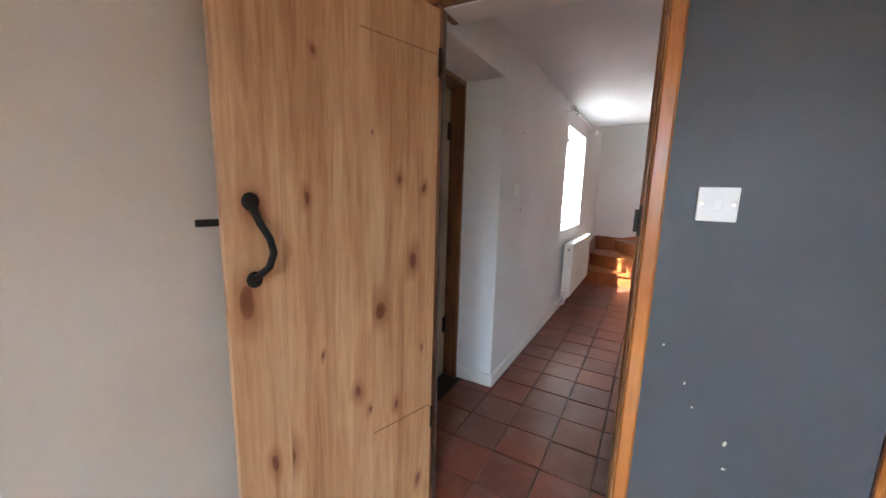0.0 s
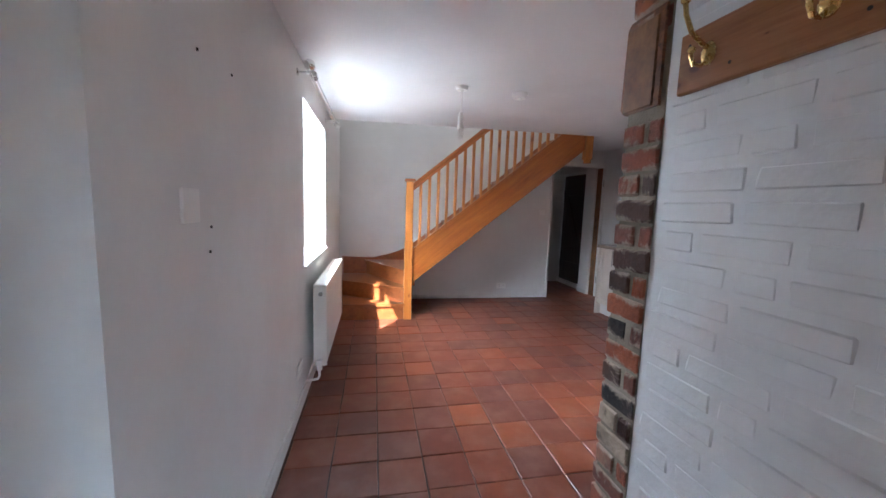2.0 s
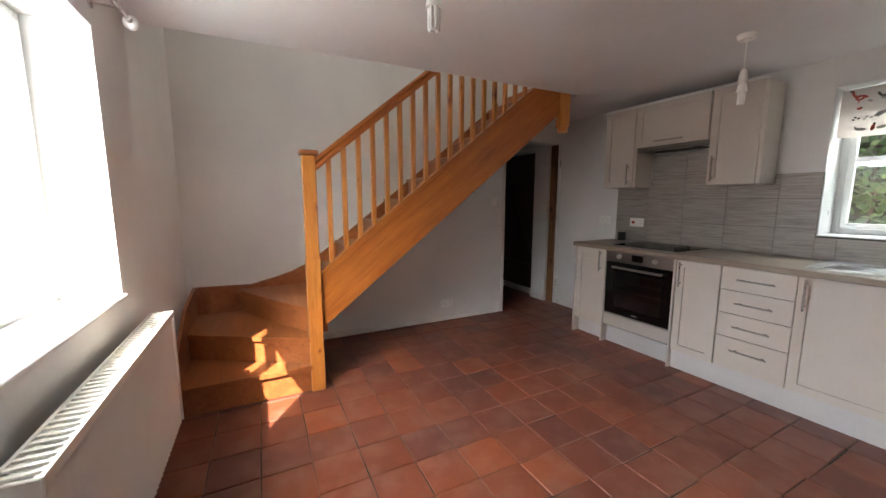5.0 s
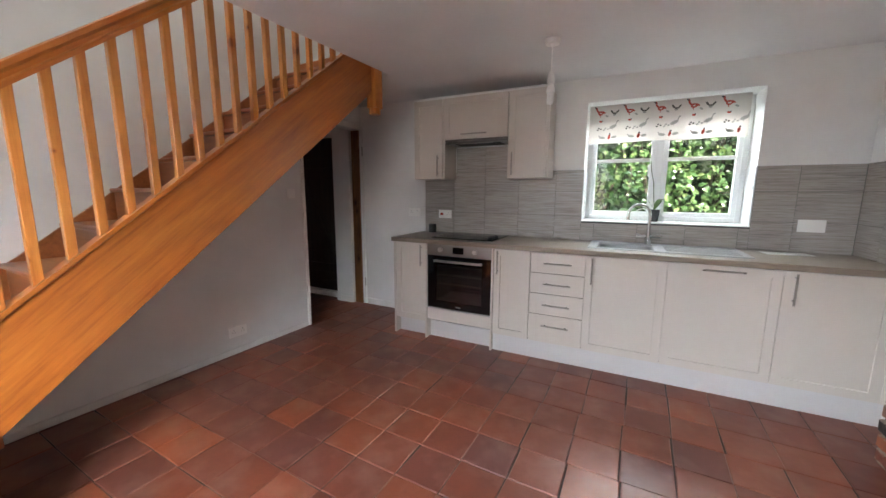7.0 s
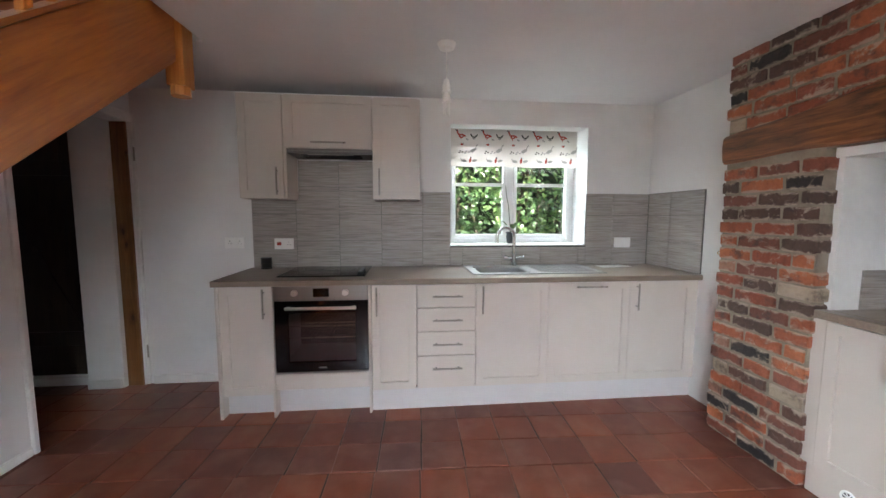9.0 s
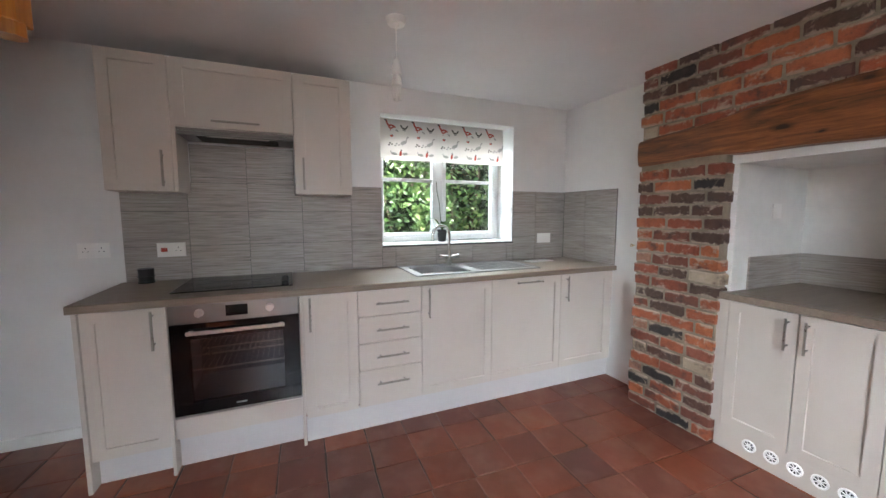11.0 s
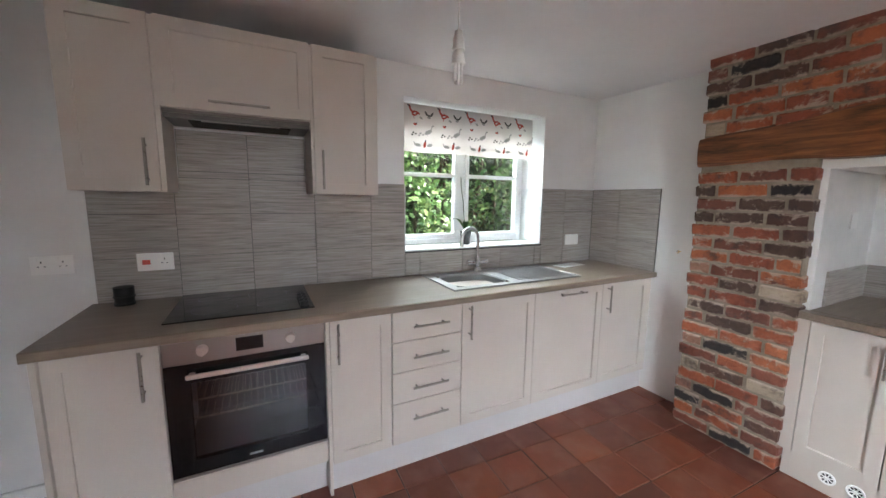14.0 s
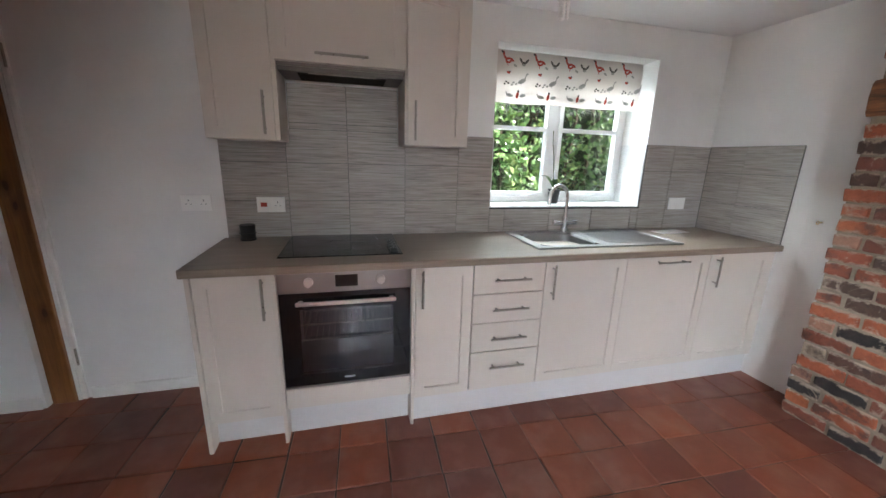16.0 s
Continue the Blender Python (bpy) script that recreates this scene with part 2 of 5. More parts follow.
def quarry():
    m, t, b = nodes_of("quarry_tile")
    oi = t.nodes.new("ShaderNodeObjectInfo")
    v = coords(t)
    base = ramp(t, oi.outputs["Random"], [(0.0, (0.135, 0.039, 0.026)), (0.25, (0.19, 0.048, 0.024)), (0.5, (0.235, 0.060, 0.026)),
                                          (0.72, (0.16, 0.050, 0.034)), (0.88, (0.30, 0.076, 0.028)), (1.0, (0.125, 0.042, 0.033))])
    broad = noise_tex(t, v, 5, 2, 0.5)
    col = mixed(t, 0.6, base, ramp(t, broad, [(0.25, (0.6, 0.56, 0.56)), (0.7, (1, 1, 1))]), "MULTIPLY")
    fine = noise_tex(t, v, 45, 3, 0.6)
    col = mixed(t, 0.3, col, ramp(t, fine, [(0.25, (0.65, 0.62, 0.6)), (0.7, (1, 1, 1))]), "MULTIPLY")
    haze = noise_tex(t, v, 7, 3, 0.5)
    col = mixed(t, ramp(t, haze, [(0.45, (0, 0, 0)), (0.75, (0.3, 0.3, 0.3))]), col, (0.32, 0.19, 0.15))
    t.links.new(col, b.inputs["Base Color"])
    b.inputs["Roughness"].default_value = 0.36
    return m


def quarry_rest():
    m = quarry()
    m.name = "quarry_tile_rest"
    t = m.node_tree
    geo = t.nodes.new("ShaderNodeNewGeometry")
    oi = [n for n in t.nodes if n.type == "OBJECT_INFO"]
    for n in oi:
        for l in list(n.outputs["Random"].links):
            t.links.new(geo.outputs["Random Per Island"], l.to_socket)
    return m


def brickwork():
    m, t, b = nodes_of("old_brick")
    oi = t.nodes.new("ShaderNodeObjectInfo")
    v = coords(t)
    base = ramp(t, oi.outputs["Random"], [(0.0, (0.38, 0.11, 0.05)), (0.16, (0.21, 0.075, 0.05)), (0.28, (0.46, 0.145, 0.06)), (0.40, (0.10, 0.06, 0.047)),
                                          (0.52, (0.30, 0.085, 0.045)), (0.62, (0.38, 0.20, 0.14)), (0.68, (0.12, 0.06, 0.045)), (0.80, (0.03, 0.026, 0.026)),
                                          (0.88, (0.27, 0.085, 0.05)), (0.955, (0.46, 0.38, 0.28))], "CONSTANT")
    blot = noise_tex(t, v, 16, 6, 0.7)
    col = mixed(t, 0.7, base, ramp(t, blot, [(0.3, (0.45, 0.4, 0.4)), (0.6, (1.1, 1.05, 1.0))]), "MULTIPLY")
    dark = noise_tex(t, v, 8, 5, 0.7)
    col = mixed(t, ramp(t, dark, [(0.50, (0, 0, 0)), (0.64, (0.8, 0.8, 0.8))]), col, (0.055, 0.035, 0.032))
    lime = noise_tex(t, v, 11, 7, 0.75, 0.8)
    # old lime smears, thickest along the brick's long edges
    tc = t.nodes.new("ShaderNodeTexCoord")
    sep = t.nodes.new("ShaderNodeSeparateXYZ")
    t.links.new(tc.outputs["Object"], sep.inputs[0])
    rim = t.nodes.new("ShaderNodeMath")
    rim.operation = "ABSOLUTE"
    t.links.new(sep.outputs[2], rim.inputs[0])
    more = t.nodes.new("ShaderNodeMapRange")
    more.inputs["From Min"].default_value = 0.014
    more.inputs["From Max"].default_value = 0.032
    more.inputs["To Max"].default_value = 0.16
    t.links.new(rim.outputs[0], more.inputs[0])
    total = t.nodes.new("ShaderNodeMath")
    t.links.new(lime, total.inputs[0])
    t.links.new(more.outputs[0], total.inputs[1])
    col = mixed(t, ramp(t, total.outputs[0], [(0.565, (0, 0, 0)), (0.67, (0.75, 0.75, 0.75))]), col, (0.46, 0.37, 0.29))
    t.links.new(col, b.inputs["Base Color"])
    b.inputs["Roughness"].default_value = 0.85
    bumped(t, b, noise_tex(t, v, 40, 6, 0.7), 1.0, 0.010)
    return m


def streaky_tile():
    m, t, b = nodes_of("grey_streaked_tile")
    v = coords(t, (3.0, 3.0, 95))
    s = noise_tex(t, v, 1.6, 5, 0.65, 0.6)
    col = ramp(t, s, [(0.30, (0.19, 0.165, 0.145)), (0.47, (0.335, 0.30, 0.268)), (0.66, (0.44, 0.405, 0.37))])
    big = noise_tex(t, coords(t), 5, 4)
    col = mixed(t, 0.2, col, ramp(t, big, [(0.3, (0.7, 0.7, 0.7)), (0.7, (1, 1, 1))]), "MULTIPLY")
    t.links.new(col, b.inputs["Base Color"])
    b.inputs["Roughness"].default_value = 0.38
    bumped(t, b, s, 0.25, 0.003)
    return m


def leafy():
    m, t, b = nodes_of("laurel_leaf")
    geo = t.nodes.new("ShaderNodeNewGeometry")
    col = ramp(t, geo.outputs["Random Per Island"], [(0.0, (0.04, 0.085, 0.025)), (0.5, (0.075, 0.145, 0.045)), (0.85, (0.12, 0.19, 0.06)), (1.0, (0.22, 0.28, 0.11))])
    f = noise_tex(t, coords(t), 30, 3)
    col = mixed(t, 0.3, col, ramp(t, f, [(0.3, (0.6, 0.6, 0.6)), (0.7, (1, 1, 1))]), "MULTIPLY")
    t.links.new(col, b.inputs["Base Color"])
    b.inputs["Roughness"].default_value = 0.35
    b.inputs["Subsurface Weight"].default_value = 0.0
    tr = t.nodes.new("ShaderNodeBsdfTranslucent")
    t.links.new(col, tr.inputs[0])
    mx = t.nodes.new("ShaderNodeMixShader")
    mx.inputs[0].default_value = 0.3
    t.links.new(b.outputs[0], mx.inputs[1])
    t.links.new(tr.outputs[0], mx.inputs[2])
    t.links.new(mx.outputs[0], t.nodes["Material Output"].inputs["Surface"])
    return m


def glassy():
    m, t, b = nodes_of("window_glass")
    b.inputs["Transmission Weight"].default_value = 1.0
    b.inputs["Roughness"].default_value = 0.0
    b.inputs["IOR"].default_value = 1.45
    b.inputs["Base Color"].default_value = (0.97, 0.99, 0.98, 1)
    return m


def oven_glassy():
    m, t, b = nodes_of("oven_glass")
    b.inputs["Base Color"].default_value = (0.42, 0.43, 0.46, 1)
    b.inputs["Roughness"].default_value = 0.0
    b.inputs["IOR"].default_value = 1.6
    b.inputs["Transmission Weight"].default_value = 1.0
    return m


QUARRY, QUARRY_REST, BRICK, WALL_TILE, LEAF, GLASS, OVEN_GLASS = quarry(), quarry_rest(), brickwork(), streaky_tile(), leafy(), glassy(), oven_glassy()
# Ground colour is unknown; kept pale to bounce daylight up through the windows.
BOUNCE_GROUND = painted("pale_bounce_ground", (0.28, 0.26, 0.22), (0.22, 0.20, 0.165), 0.9, 0.6, 40, 0.6)

# ---- building helpers ----


def box(bm, x0, x1, y0, y1, z0, z1, bevel=0.0, m=None, seg=1):
    """Adds a box; bevel rounds all its edges."""
    vs = [bm.verts.new((x, y, z)) for x in (x0, x1) for y in (y0, y1) for z in (z0, z1)]
    fs = [bm.faces.new([vs[i] for i in q]) for q in ((0, 1, 3, 2), (4, 6, 7, 5), (0, 4, 5, 1), (2, 3, 7, 6), (0, 2, 6, 4), (1, 5, 7, 3))]
    if bevel:
        es = list({e for f in fs for e in f.edges})
        got = bmesh.ops.bevel(bm, geom=es, offset=bevel, segments=seg, affect="EDGES", profile=0.6)
        vs = list({v for f in got["faces"] for v in f.verts} | {v for v in vs if v.is_valid})
    if m is not None:
        bmesh.ops.transform(bm, matrix=m, verts=vs)
    return vs


def prism(bm, pts, a, b, axis="z"):
    """Extrudes a flat outline between a and b along an axis. pts: (x, y) for z, (x, z) for y, (y, z) for x."""
    def at(p, h):
        return {"z": (p[0], p[1], h), "y": (p[0], h, p[1]), "x": (h, p[0], p[1])}[axis]
    lo = [bm.verts.new(at(p, a)) for p in pts]
    hi = [bm.verts.new(at(p, b)) for p in pts]
    bm.faces.new(lo)
    bm.faces.new(hi)
    for i in range(len(pts)):
        j = (i + 1) % len(pts)
        bm.faces.new((lo[i], lo[j], hi[j], hi[i]))
    bmesh.ops.recalc_face_normals(bm, faces=bm.faces[:])
    return lo + hi


def rod(bm, p, q, r, n=12, r2=None):
    """A round bar from p to q."""
    p, q = Vector(p), Vector(q)
    m = Matrix.Translation((p + q) / 2) @ (q - p).to_track_quat("Z", "Y").to_matrix().to_4x4()
    got = bmesh.ops.create_cone(bm, cap_ends=True, segments=n, radius1=r, radius2=r if r2 is None else r2, depth=(q - p).length, matrix=m)
    return got["verts"]


def ball(bm, c, r, n=12, squash=(1, 1, 1)):
    m = Matrix.Translation(c) @ Matrix.Diagonal((*squash, 1))
    return bmesh.ops.create_uvsphere(bm, u_segments=n, v_segments=max(6, n // 2), radius=r, matrix=m)["verts"]


def tube(bm, pts, r, n=8):
    """A bent round tube through pts."""
    pts = [Vector(p) for p in pts]
    rings = []
    side = None
    for i, p in enumerate(pts):
        d = (pts[min(i + 1, len(pts) - 1)] - pts[max(i - 1, 0)]).normalized()
        if side is None:
            side = d.orthogonal().normalized()
        side = (side - d * side.dot(d)).normalized()
        up = d.cross(side)
        rings.append([bm.verts.new(p + r * (math.cos(2 * math.pi * k / n) * side + math.sin(2 * math.pi * k / n) * up)) for k in range(n)])
    for a, b in zip(rings, rings[1:]):
        for k in range(n):
            bm.faces.new((a[k], a[(k + 1) % n], b[(k + 1) % n], b[k]))
    bm.faces.new(rings[0])
    bm.faces.new(rings[-1])
    bmesh.ops.recalc_face_normals(bm, faces=bm.faces[:])


def arc(c, r, a0, a1, n, u, v):
    """Points on an arc round c in the plane of u and v."""
    c, u, v = Vector(c), Vector(u), Vector(v)
    return [c + r * (math.cos(radians(a0 + (a1 - a0) * k / n)) * u + math.sin(radians(a0 + (a1 - a0) * k / n)) * v) for k in range(n + 1)]


def mesh_of(name, bm, material, smooth=False):
    me = bpy.data.meshes.new(name)
    bm.normal_update()
    bm.to_mesh(me)
    bm.free()
    me.materials.append(material)
    if smooth:
        me.shade_smooth()
        me.set_sharp_from_angle(angle=radians(35))
    return me


def part(name, bm, material, parent, label="", smooth=False):
    ob = new(name, mesh_of(name, bm, material, smooth))
    ob.parent = parent
    if label:
        tagged(ob, label)
    return ob


def thing(name, label, category, m=None, group=""):
    ob = new(name)
    ob.empty_display_size = 0.1
    ob.matrix_world = m if m is not None else Matrix()
    return tagged(ob, label, category, group)


def setting(name, bm, material, label, category, m=None, smooth=False):
    ob = new(name, mesh_of(name, bm, material, smooth))
    if m is not None:
        ob.matrix_world = m
    return tagged(ob, label, category, kind="structure")


def boxes(*rows):
    bm = bmesh.new()
    for r in rows:
        box(bm, *r)
    return bm


def one(*a, **k):
    bm = bmesh.new()
    box(bm, *a, **k)
    return bm


def ceil_z(x):
    return 2.243 - 0.010 * (2.4 - x)

# ---- large structure ----
bm = bmesh.new()
box(bm, -60, 60, -60, 60, -0.4, -0.2)
setting("ground", bm, BOUNCE_GROUND, "ground around the house, made pale to bounce light indoors", "ground")

bm = boxes((-1.2, 3.4, 1.03, 7.6, -0.2, -0.007))
floor = setting("floor", bm, GROUT, "red quarry tile floor with dark worn joints", "floor")
setting("floor_front_room", boxes((-1.2, 2.6, -2.7, 1.03, -0.2, -0.005)), JAMB, "dark boarded floor of the front room", "floor")

# Kitchen wall with the window opening
setting("wall_kitchen", boxes((3.35, 3.70, 2.0, 2.755, -0.2, 4.6), (3.35, 3.70, 3.915, 6.42, -0.2, 4.6), (3.46, 3.70, 6.42, 7.7, -0.2, 4.6), (3.35, 3.70, 2.755, 3.915, -0.2, 1.068),
                              (3.35, 3.70, 2.755, 3.915, 2.06, 4.6)), WHITE, "white painted kitchen wall with a deep window opening", "wall")
setting("wall_recess", boxes((2.40, 3.36, 1.7, 2.185, -0.2, 2.6)), WHITE, "white painted wall beside the chimney breast", "wall")

# Window wall, askew
A, B, SILL, HEAD = 1.90, 2.99, 0.885, 2.0
bm = bmesh.new()
for y0, y1, z0, z1 in ((0.055, A, -0.2, 2.6), (B, 4.75, -0.2, 4.6), (A, B, -0.2, SILL), (A, B, HEAD, 2.6), (-0.95, 0.055, 1.975, 2.6), (2.9, B, 2.6, 4.6)):
    box(bm, -0.28, 0, y0, y1, z0, z1)
wall_window = setting("wall_window", bm, WHITE, "white painted outer wall with a deep window", "wall", W)
# Hall recess round the whitewashed door
setting("wall_hall_recess", boxes((-1.30, -1.115, 1.03, 2.2, -0.2, 2.6)), WHITE, "white wall behind the hall door", "wall")

# Far wall behind the stairs, askew, with the doorway at its kitchen end
bm = boxes((-1.1, 2.215, 0.915, 1.03, -0.2, 4.6), (2.215, 3.05, 0.915, 1.03, 2.0, 4.6), (3.05, 3.14, 0.915, 1.03, -0.2, 4.6))
setting("wall_far", bm, WHITE, "white painted wall behind and under the stairs", "wall", S)

# Rear lobby behind the doorway
setting("wall_lobby", boxes((3.29, 3.36, 6.43, 6.68, -0.2, 2.3), (3.29, 3.36, 6.68, 7.6, 2.0, 2.3), (3.41, 3.45, 6.68, 7.6, -0.1, 2.1), (1.9, 3.4, 7.5, 7.6, -0.2, 2.3),
                            (1.9, 2.0, 6.4, 7.6, -0.2, 2.3)), WHITE, "white walls of the small rear lobby", "wall")
setting("ceiling_lobby", boxes((1.9, 3.5, 6.5, 7.7, 2.2, 2.3)), CEIL, "white lobby ceiling", "ceiling")

# Ceiling of hall and kitchen, open above the stairs
bm = bmesh.new()
prism(bm, [(-0.83, 1.03), (3.4, 1.03), (3.4, 6.6), (2.53, 6.6), (2.53, 5.345), (1.0, 5.405), (-0.72, 5.48)], 0, 0.22)
for v in bm.verts:
    v.co.z += ceil_z(v.co.x)
setting("ceiling", bm, CEIL, "white plastered ceiling, slightly uneven", "ceiling")
# Unseen slabs added overhead to block stray light, trimmed clear of the sun's path.
setting("roof", boxes((-1.4, 3.8, 4.4, 7.8, 4.6, 4.7), (-0.93, 3.8, 1.0, 5.3, 2.6, 2.7)), RENDER, "flat unseen slab added over the house to stop light leaks", "roof")
# Unseen wall, added only to close the stairwell above the ceiling.
setting("wall_landing", boxes((-1.2, 3.4, 5.2, 5.33, 2.5, 4.6)), WHITE, "white unseen wall added to close the upper stairwell", "wall")
setting("wall_landing_end", boxes((3.30, 3.35, 5.33, 6.6, 2.5, 4.6)), SAGE, "pale green upstairs landing wall", "wall")

# Front room
setting("wall_front", boxes((0.045, 2.6, 1.032, 1.15, -0.2, 2.6), (-1.3, -0.605, 1.032, 1.055, -0.2, 2.6), (-0.605, 0.045, 1.032, 1.15, 1.90, 2.6)), WHITE,
        "wall between the front room and the hall", "wall")
setting("wall_front_paint", boxes((0.088, 0.58, 1.024, 1.032, 0, 1.985), (0.66, 2.6, 1.024, 1.032, 0, 2.25), (-0.70, 0.66, 1.024, 1.032, 1.985, 2.25)), GREY,
        "dark grey painted face with small chips", "wall")
wall_front_paint = bpy.data.objects["wall_front_paint"]
rc = random.Random(3)
for x, z, s_ in ((0.19, 0.80, 0.012), (0.215, 0.735, 0.008), (0.30, 0.655, 0.014), (0.305, 0.58, 0.013), (0.13, 0.90, 0.006), (0.42, 0.50, 0.012)):
    bm = bmesh.new()
    prism(bm, [(x + s_ * rc.uniform(0.2, 1) * math.cos(a) * 0.55, z + s_ * rc.uniform(0.1, 0.8) * math.sin(a + 0.5)) for a in (0, 1.1, 2.0, 3.3, 4.1, 5.2)], 1.0232, 1.0242, "y")
    part("paint_chip", bm, CREAM, wall_front_paint, "pale chip in the grey paint")
setting("wall_front_left", boxes((-1.1, -0.94, -2.7, 1.02, -0.2, 2.6)), CREAM, "cream painted front room wall", "wall")
setting("wall_front_right", boxes((2.5, 2.7, -2.7, 1.02, -0.2, 2.6)), CREAM, "cream painted front room wall", "wall")
# Unseen back wall; its opening is added to let light in.
setting("wall_front_back", boxes((-1.1, -0.05, -2.85, -2.65, -0.2, 2.6), (1.25, 2.7, -2.85, -2.65, -0.2, 2.6), (-0.05, 1.25, -2.85, -2.65, -0.2, 0.9),
                                 (-0.05, 1.25, -2.85, -2.65, 2.0, 2.6)), CREAM, "cream painted front room wall, unseen, with an added window opening", "wall")
setting("ceiling_front", boxes((-1.1, 2.7, -2.8, 1.02, 2.25, 2.6)), CEIL, "white front room ceiling", "ceiling")

# Chimney breast core and alcove
chimney = setting("chimney_breast", boxes((0.535, 1.0, 1.5, 2.366, -0.2, 2.4), (0.5195, 0.56, 2.222, 2.364, -0.2, 2.4), (1.89, 2.405, 1.5, 2.366, -0.2, 2.4), (1.0, 1.89, 1.5, 2.366, 1.66, 2.4),
                                          (1.0, 1.89, 1.45, 1.55, -0.2, 1.7)), MORTAR, "chimney breast of old red and dark bricks with rough lime mortar", "wall")
hall_wall = setting("wall_hall", boxes((0.522, 0.75, 1.15, 2.235, -0.2, 2.4)), BRICK_WHITE, "white painted brick wall in the hall", "wall")
setting("alcove_lining", boxes((1.862, 1.905, 1.55, 2.30, 0.0, 1.61), (1.0, 1.04, 1.55, 2.30, 0.0, 1.61), (1.04, 1.862, 1.55, 1.60, 0.0, 1.61),
                               (1.0, 1.905, 1.55, 2.315, 1.59, 1.66)), GLOSS_WHITE, "white painted lining of the fireplace alcove", "alcove")

# Baseboards
bm = boxes((0.001, 0.018, 0.055, 4.1, 0, 0.085, 0.004))
box(bm, -0.25, 0.018, 0.037, 0.054, 0, 0.085, 0.004)
setting("baseboard_window_wall", bm, GLOSS_WHITE, "low white painted baseboard", "baseboard", W)
setting("baseboard_kitchen", boxes((3.332, 3.349, 5.50, 6.25, 0, 0.07, 0.004)), GLOSS_WHITE, "low white painted baseboard", "baseboard")
setting("baseboard_far", boxes((0.1, 2.2, 0.900, 0.914, 0, 0.05, 0.004)), GLOSS_WHITE, "low white painted baseboard", "baseboard", S)
setting("baseboard_hall", boxes((0.500, 0.521, 1.15, 2.19, 0, 0.10, 0.004)), GLOSS_WHITE, "white painted baseboard on the brick wall", "baseboard")
setting("baseboard_lobby", boxes((3.275, 3.289, 6.44, 6.68, 0, 0.07, 0.004), (3.36, 3.40, 6.69, 7.49, 0, 0.06, 0.004)), GLOSS_WHITE, "white baseboard and door sill in the lobby", "baseboard")

# ---- windows ----


def casement(name, m, width, z0, z1, mullion=None, bars=(), label="white plastic window frame", f=0.055, s=0.042, half=0.03):
    """A window in the plane x = 0, its sashes side by side along y."""
    w = thing(name, label, "window", m)
    w["kind"] = "structure"
    bm = boxes((0, 0.06, 0, f, z0, z1, 0.004), (0, 0.06, width - f, width, z0, z1, 0.004), (0, 0.06, f, width - f, z0, z0 + f, 0.004), (0, 0.06, f, width - f, z1 - f, z1, 0.004))
    part("window_frame", bm, UPVC, w)
    cut = [f] + ([mullion - half, mullion + half] if mullion else []) + [width - f]
    if mullion:
        part("mullion", one(-0.004, 0.058, mullion - half, mullion + half, z0 + f, z1 - f, 0.004), UPVC, w)
    for a, b in zip(cut[::2], cut[1::2]):
        bm = boxes((-0.014, 0.04, a, a + s, z0 + f, z1 - f, 0.004), (-0.014, 0.04, b - s, b, z0 + f, z1 - f, 0.004),
                   (-0.014, 0.04, a + s, b - s, z0 + f, z0 + f + s, 0.004), (-0.014, 0.04, a + s, b - s, z1 - f - s, z1 - f, 0.004))
        sash = part("sash", bm, UPVC, w)
        for h in bars:
            part("glazing_bar", one(-0.006, 0.03, a + s, b - s, h - 0.014, h + 0.014, 0.003), UPVC, sash)
        pane = part("pane", one(0.012, 0.018, a + s - 0.005, b - s + 0.005, z0 + f + s - 0.005, z1 - f - s + 0.005), GLASS, sash, "clear glass")
        pane.visible_shadow = False
    return w


kw = casement("window_1", pose(3.60, 2.755, 0), 1.16, 1.085, 2.06, 0.595, (1.60,), "white plastic casement window over the sink", 0.042, 0.034)
part("window_sill", one(-0.255, 0.0, 0.002, 1.158, 1.069, 1.084, 0.004), UPVC, kw, "white sill board")
part("window_handle", boxes((-0.03, -0.014, 0.655, 0.675, 1.50, 1.56, 0.003), (-0.045, -0.03, 0.657, 0.673, 1.46, 1.55, 0.004)), PLASTIC, kw)
ww = casement("window_2", W @ pose(-0.205, A, 0, 0, 0, 180) @ pose(0, -(B - A), 0), B - A, SILL + 0.002, HEAD - 0.002, (B - A) / 2, (), "white window in the outer wall, bright with daylight", 0.034, 0.018, 0.018)
part("window_sill", one(-0.225, 0.0, -(0.012), B - A + 0.012, SILL + 0.001, SILL + 0.020, 0.005), PLINTH, ww, "white painted sill board")
# Assumed window behind the camera, filling the added opening.
fw = casement("window_3", pose(-0.05, -2.72, 0, 0, 0, -90) @ pose(0, 0, 0), 1.3, 0.902, 1.998, 0.65, (), "white window assumed in the unseen front room wall")

# ---- doors ----


def plank_door(name, m, width, height, mat, label, planks=5, thick=0.03, face=-1, latch=True):
    """A boarded door from its hinge at the origin along local x; its seen face is at local y = 0, looking towards face * y."""
    d = thing(name, label, "door", m)
    d["kind"] = "structure"
    w = width / planks
    for k in range(planks):
        y0, y1 = (0, thick) if face < 0 else (-thick, 0)
        part("plank", one(k * w + 0.0003, (k + 1) * w - 0.0003, y0, y1, 0.012, height, 0.0016), mat, d)
    return d


# Open front room door, swung back against the cream wall
ang = math.degrees(math.atan2(0.37 - 0.995, -0.805 + 0.60))
door = plank_door("door_1", pose(-0.597, 0.995, 0, 0, 0, ang), 0.66, 1.885, DOOR_PINE, "open pine plank door with black iron latch", 5, 0.032, 1)
bm = bmesh.new()
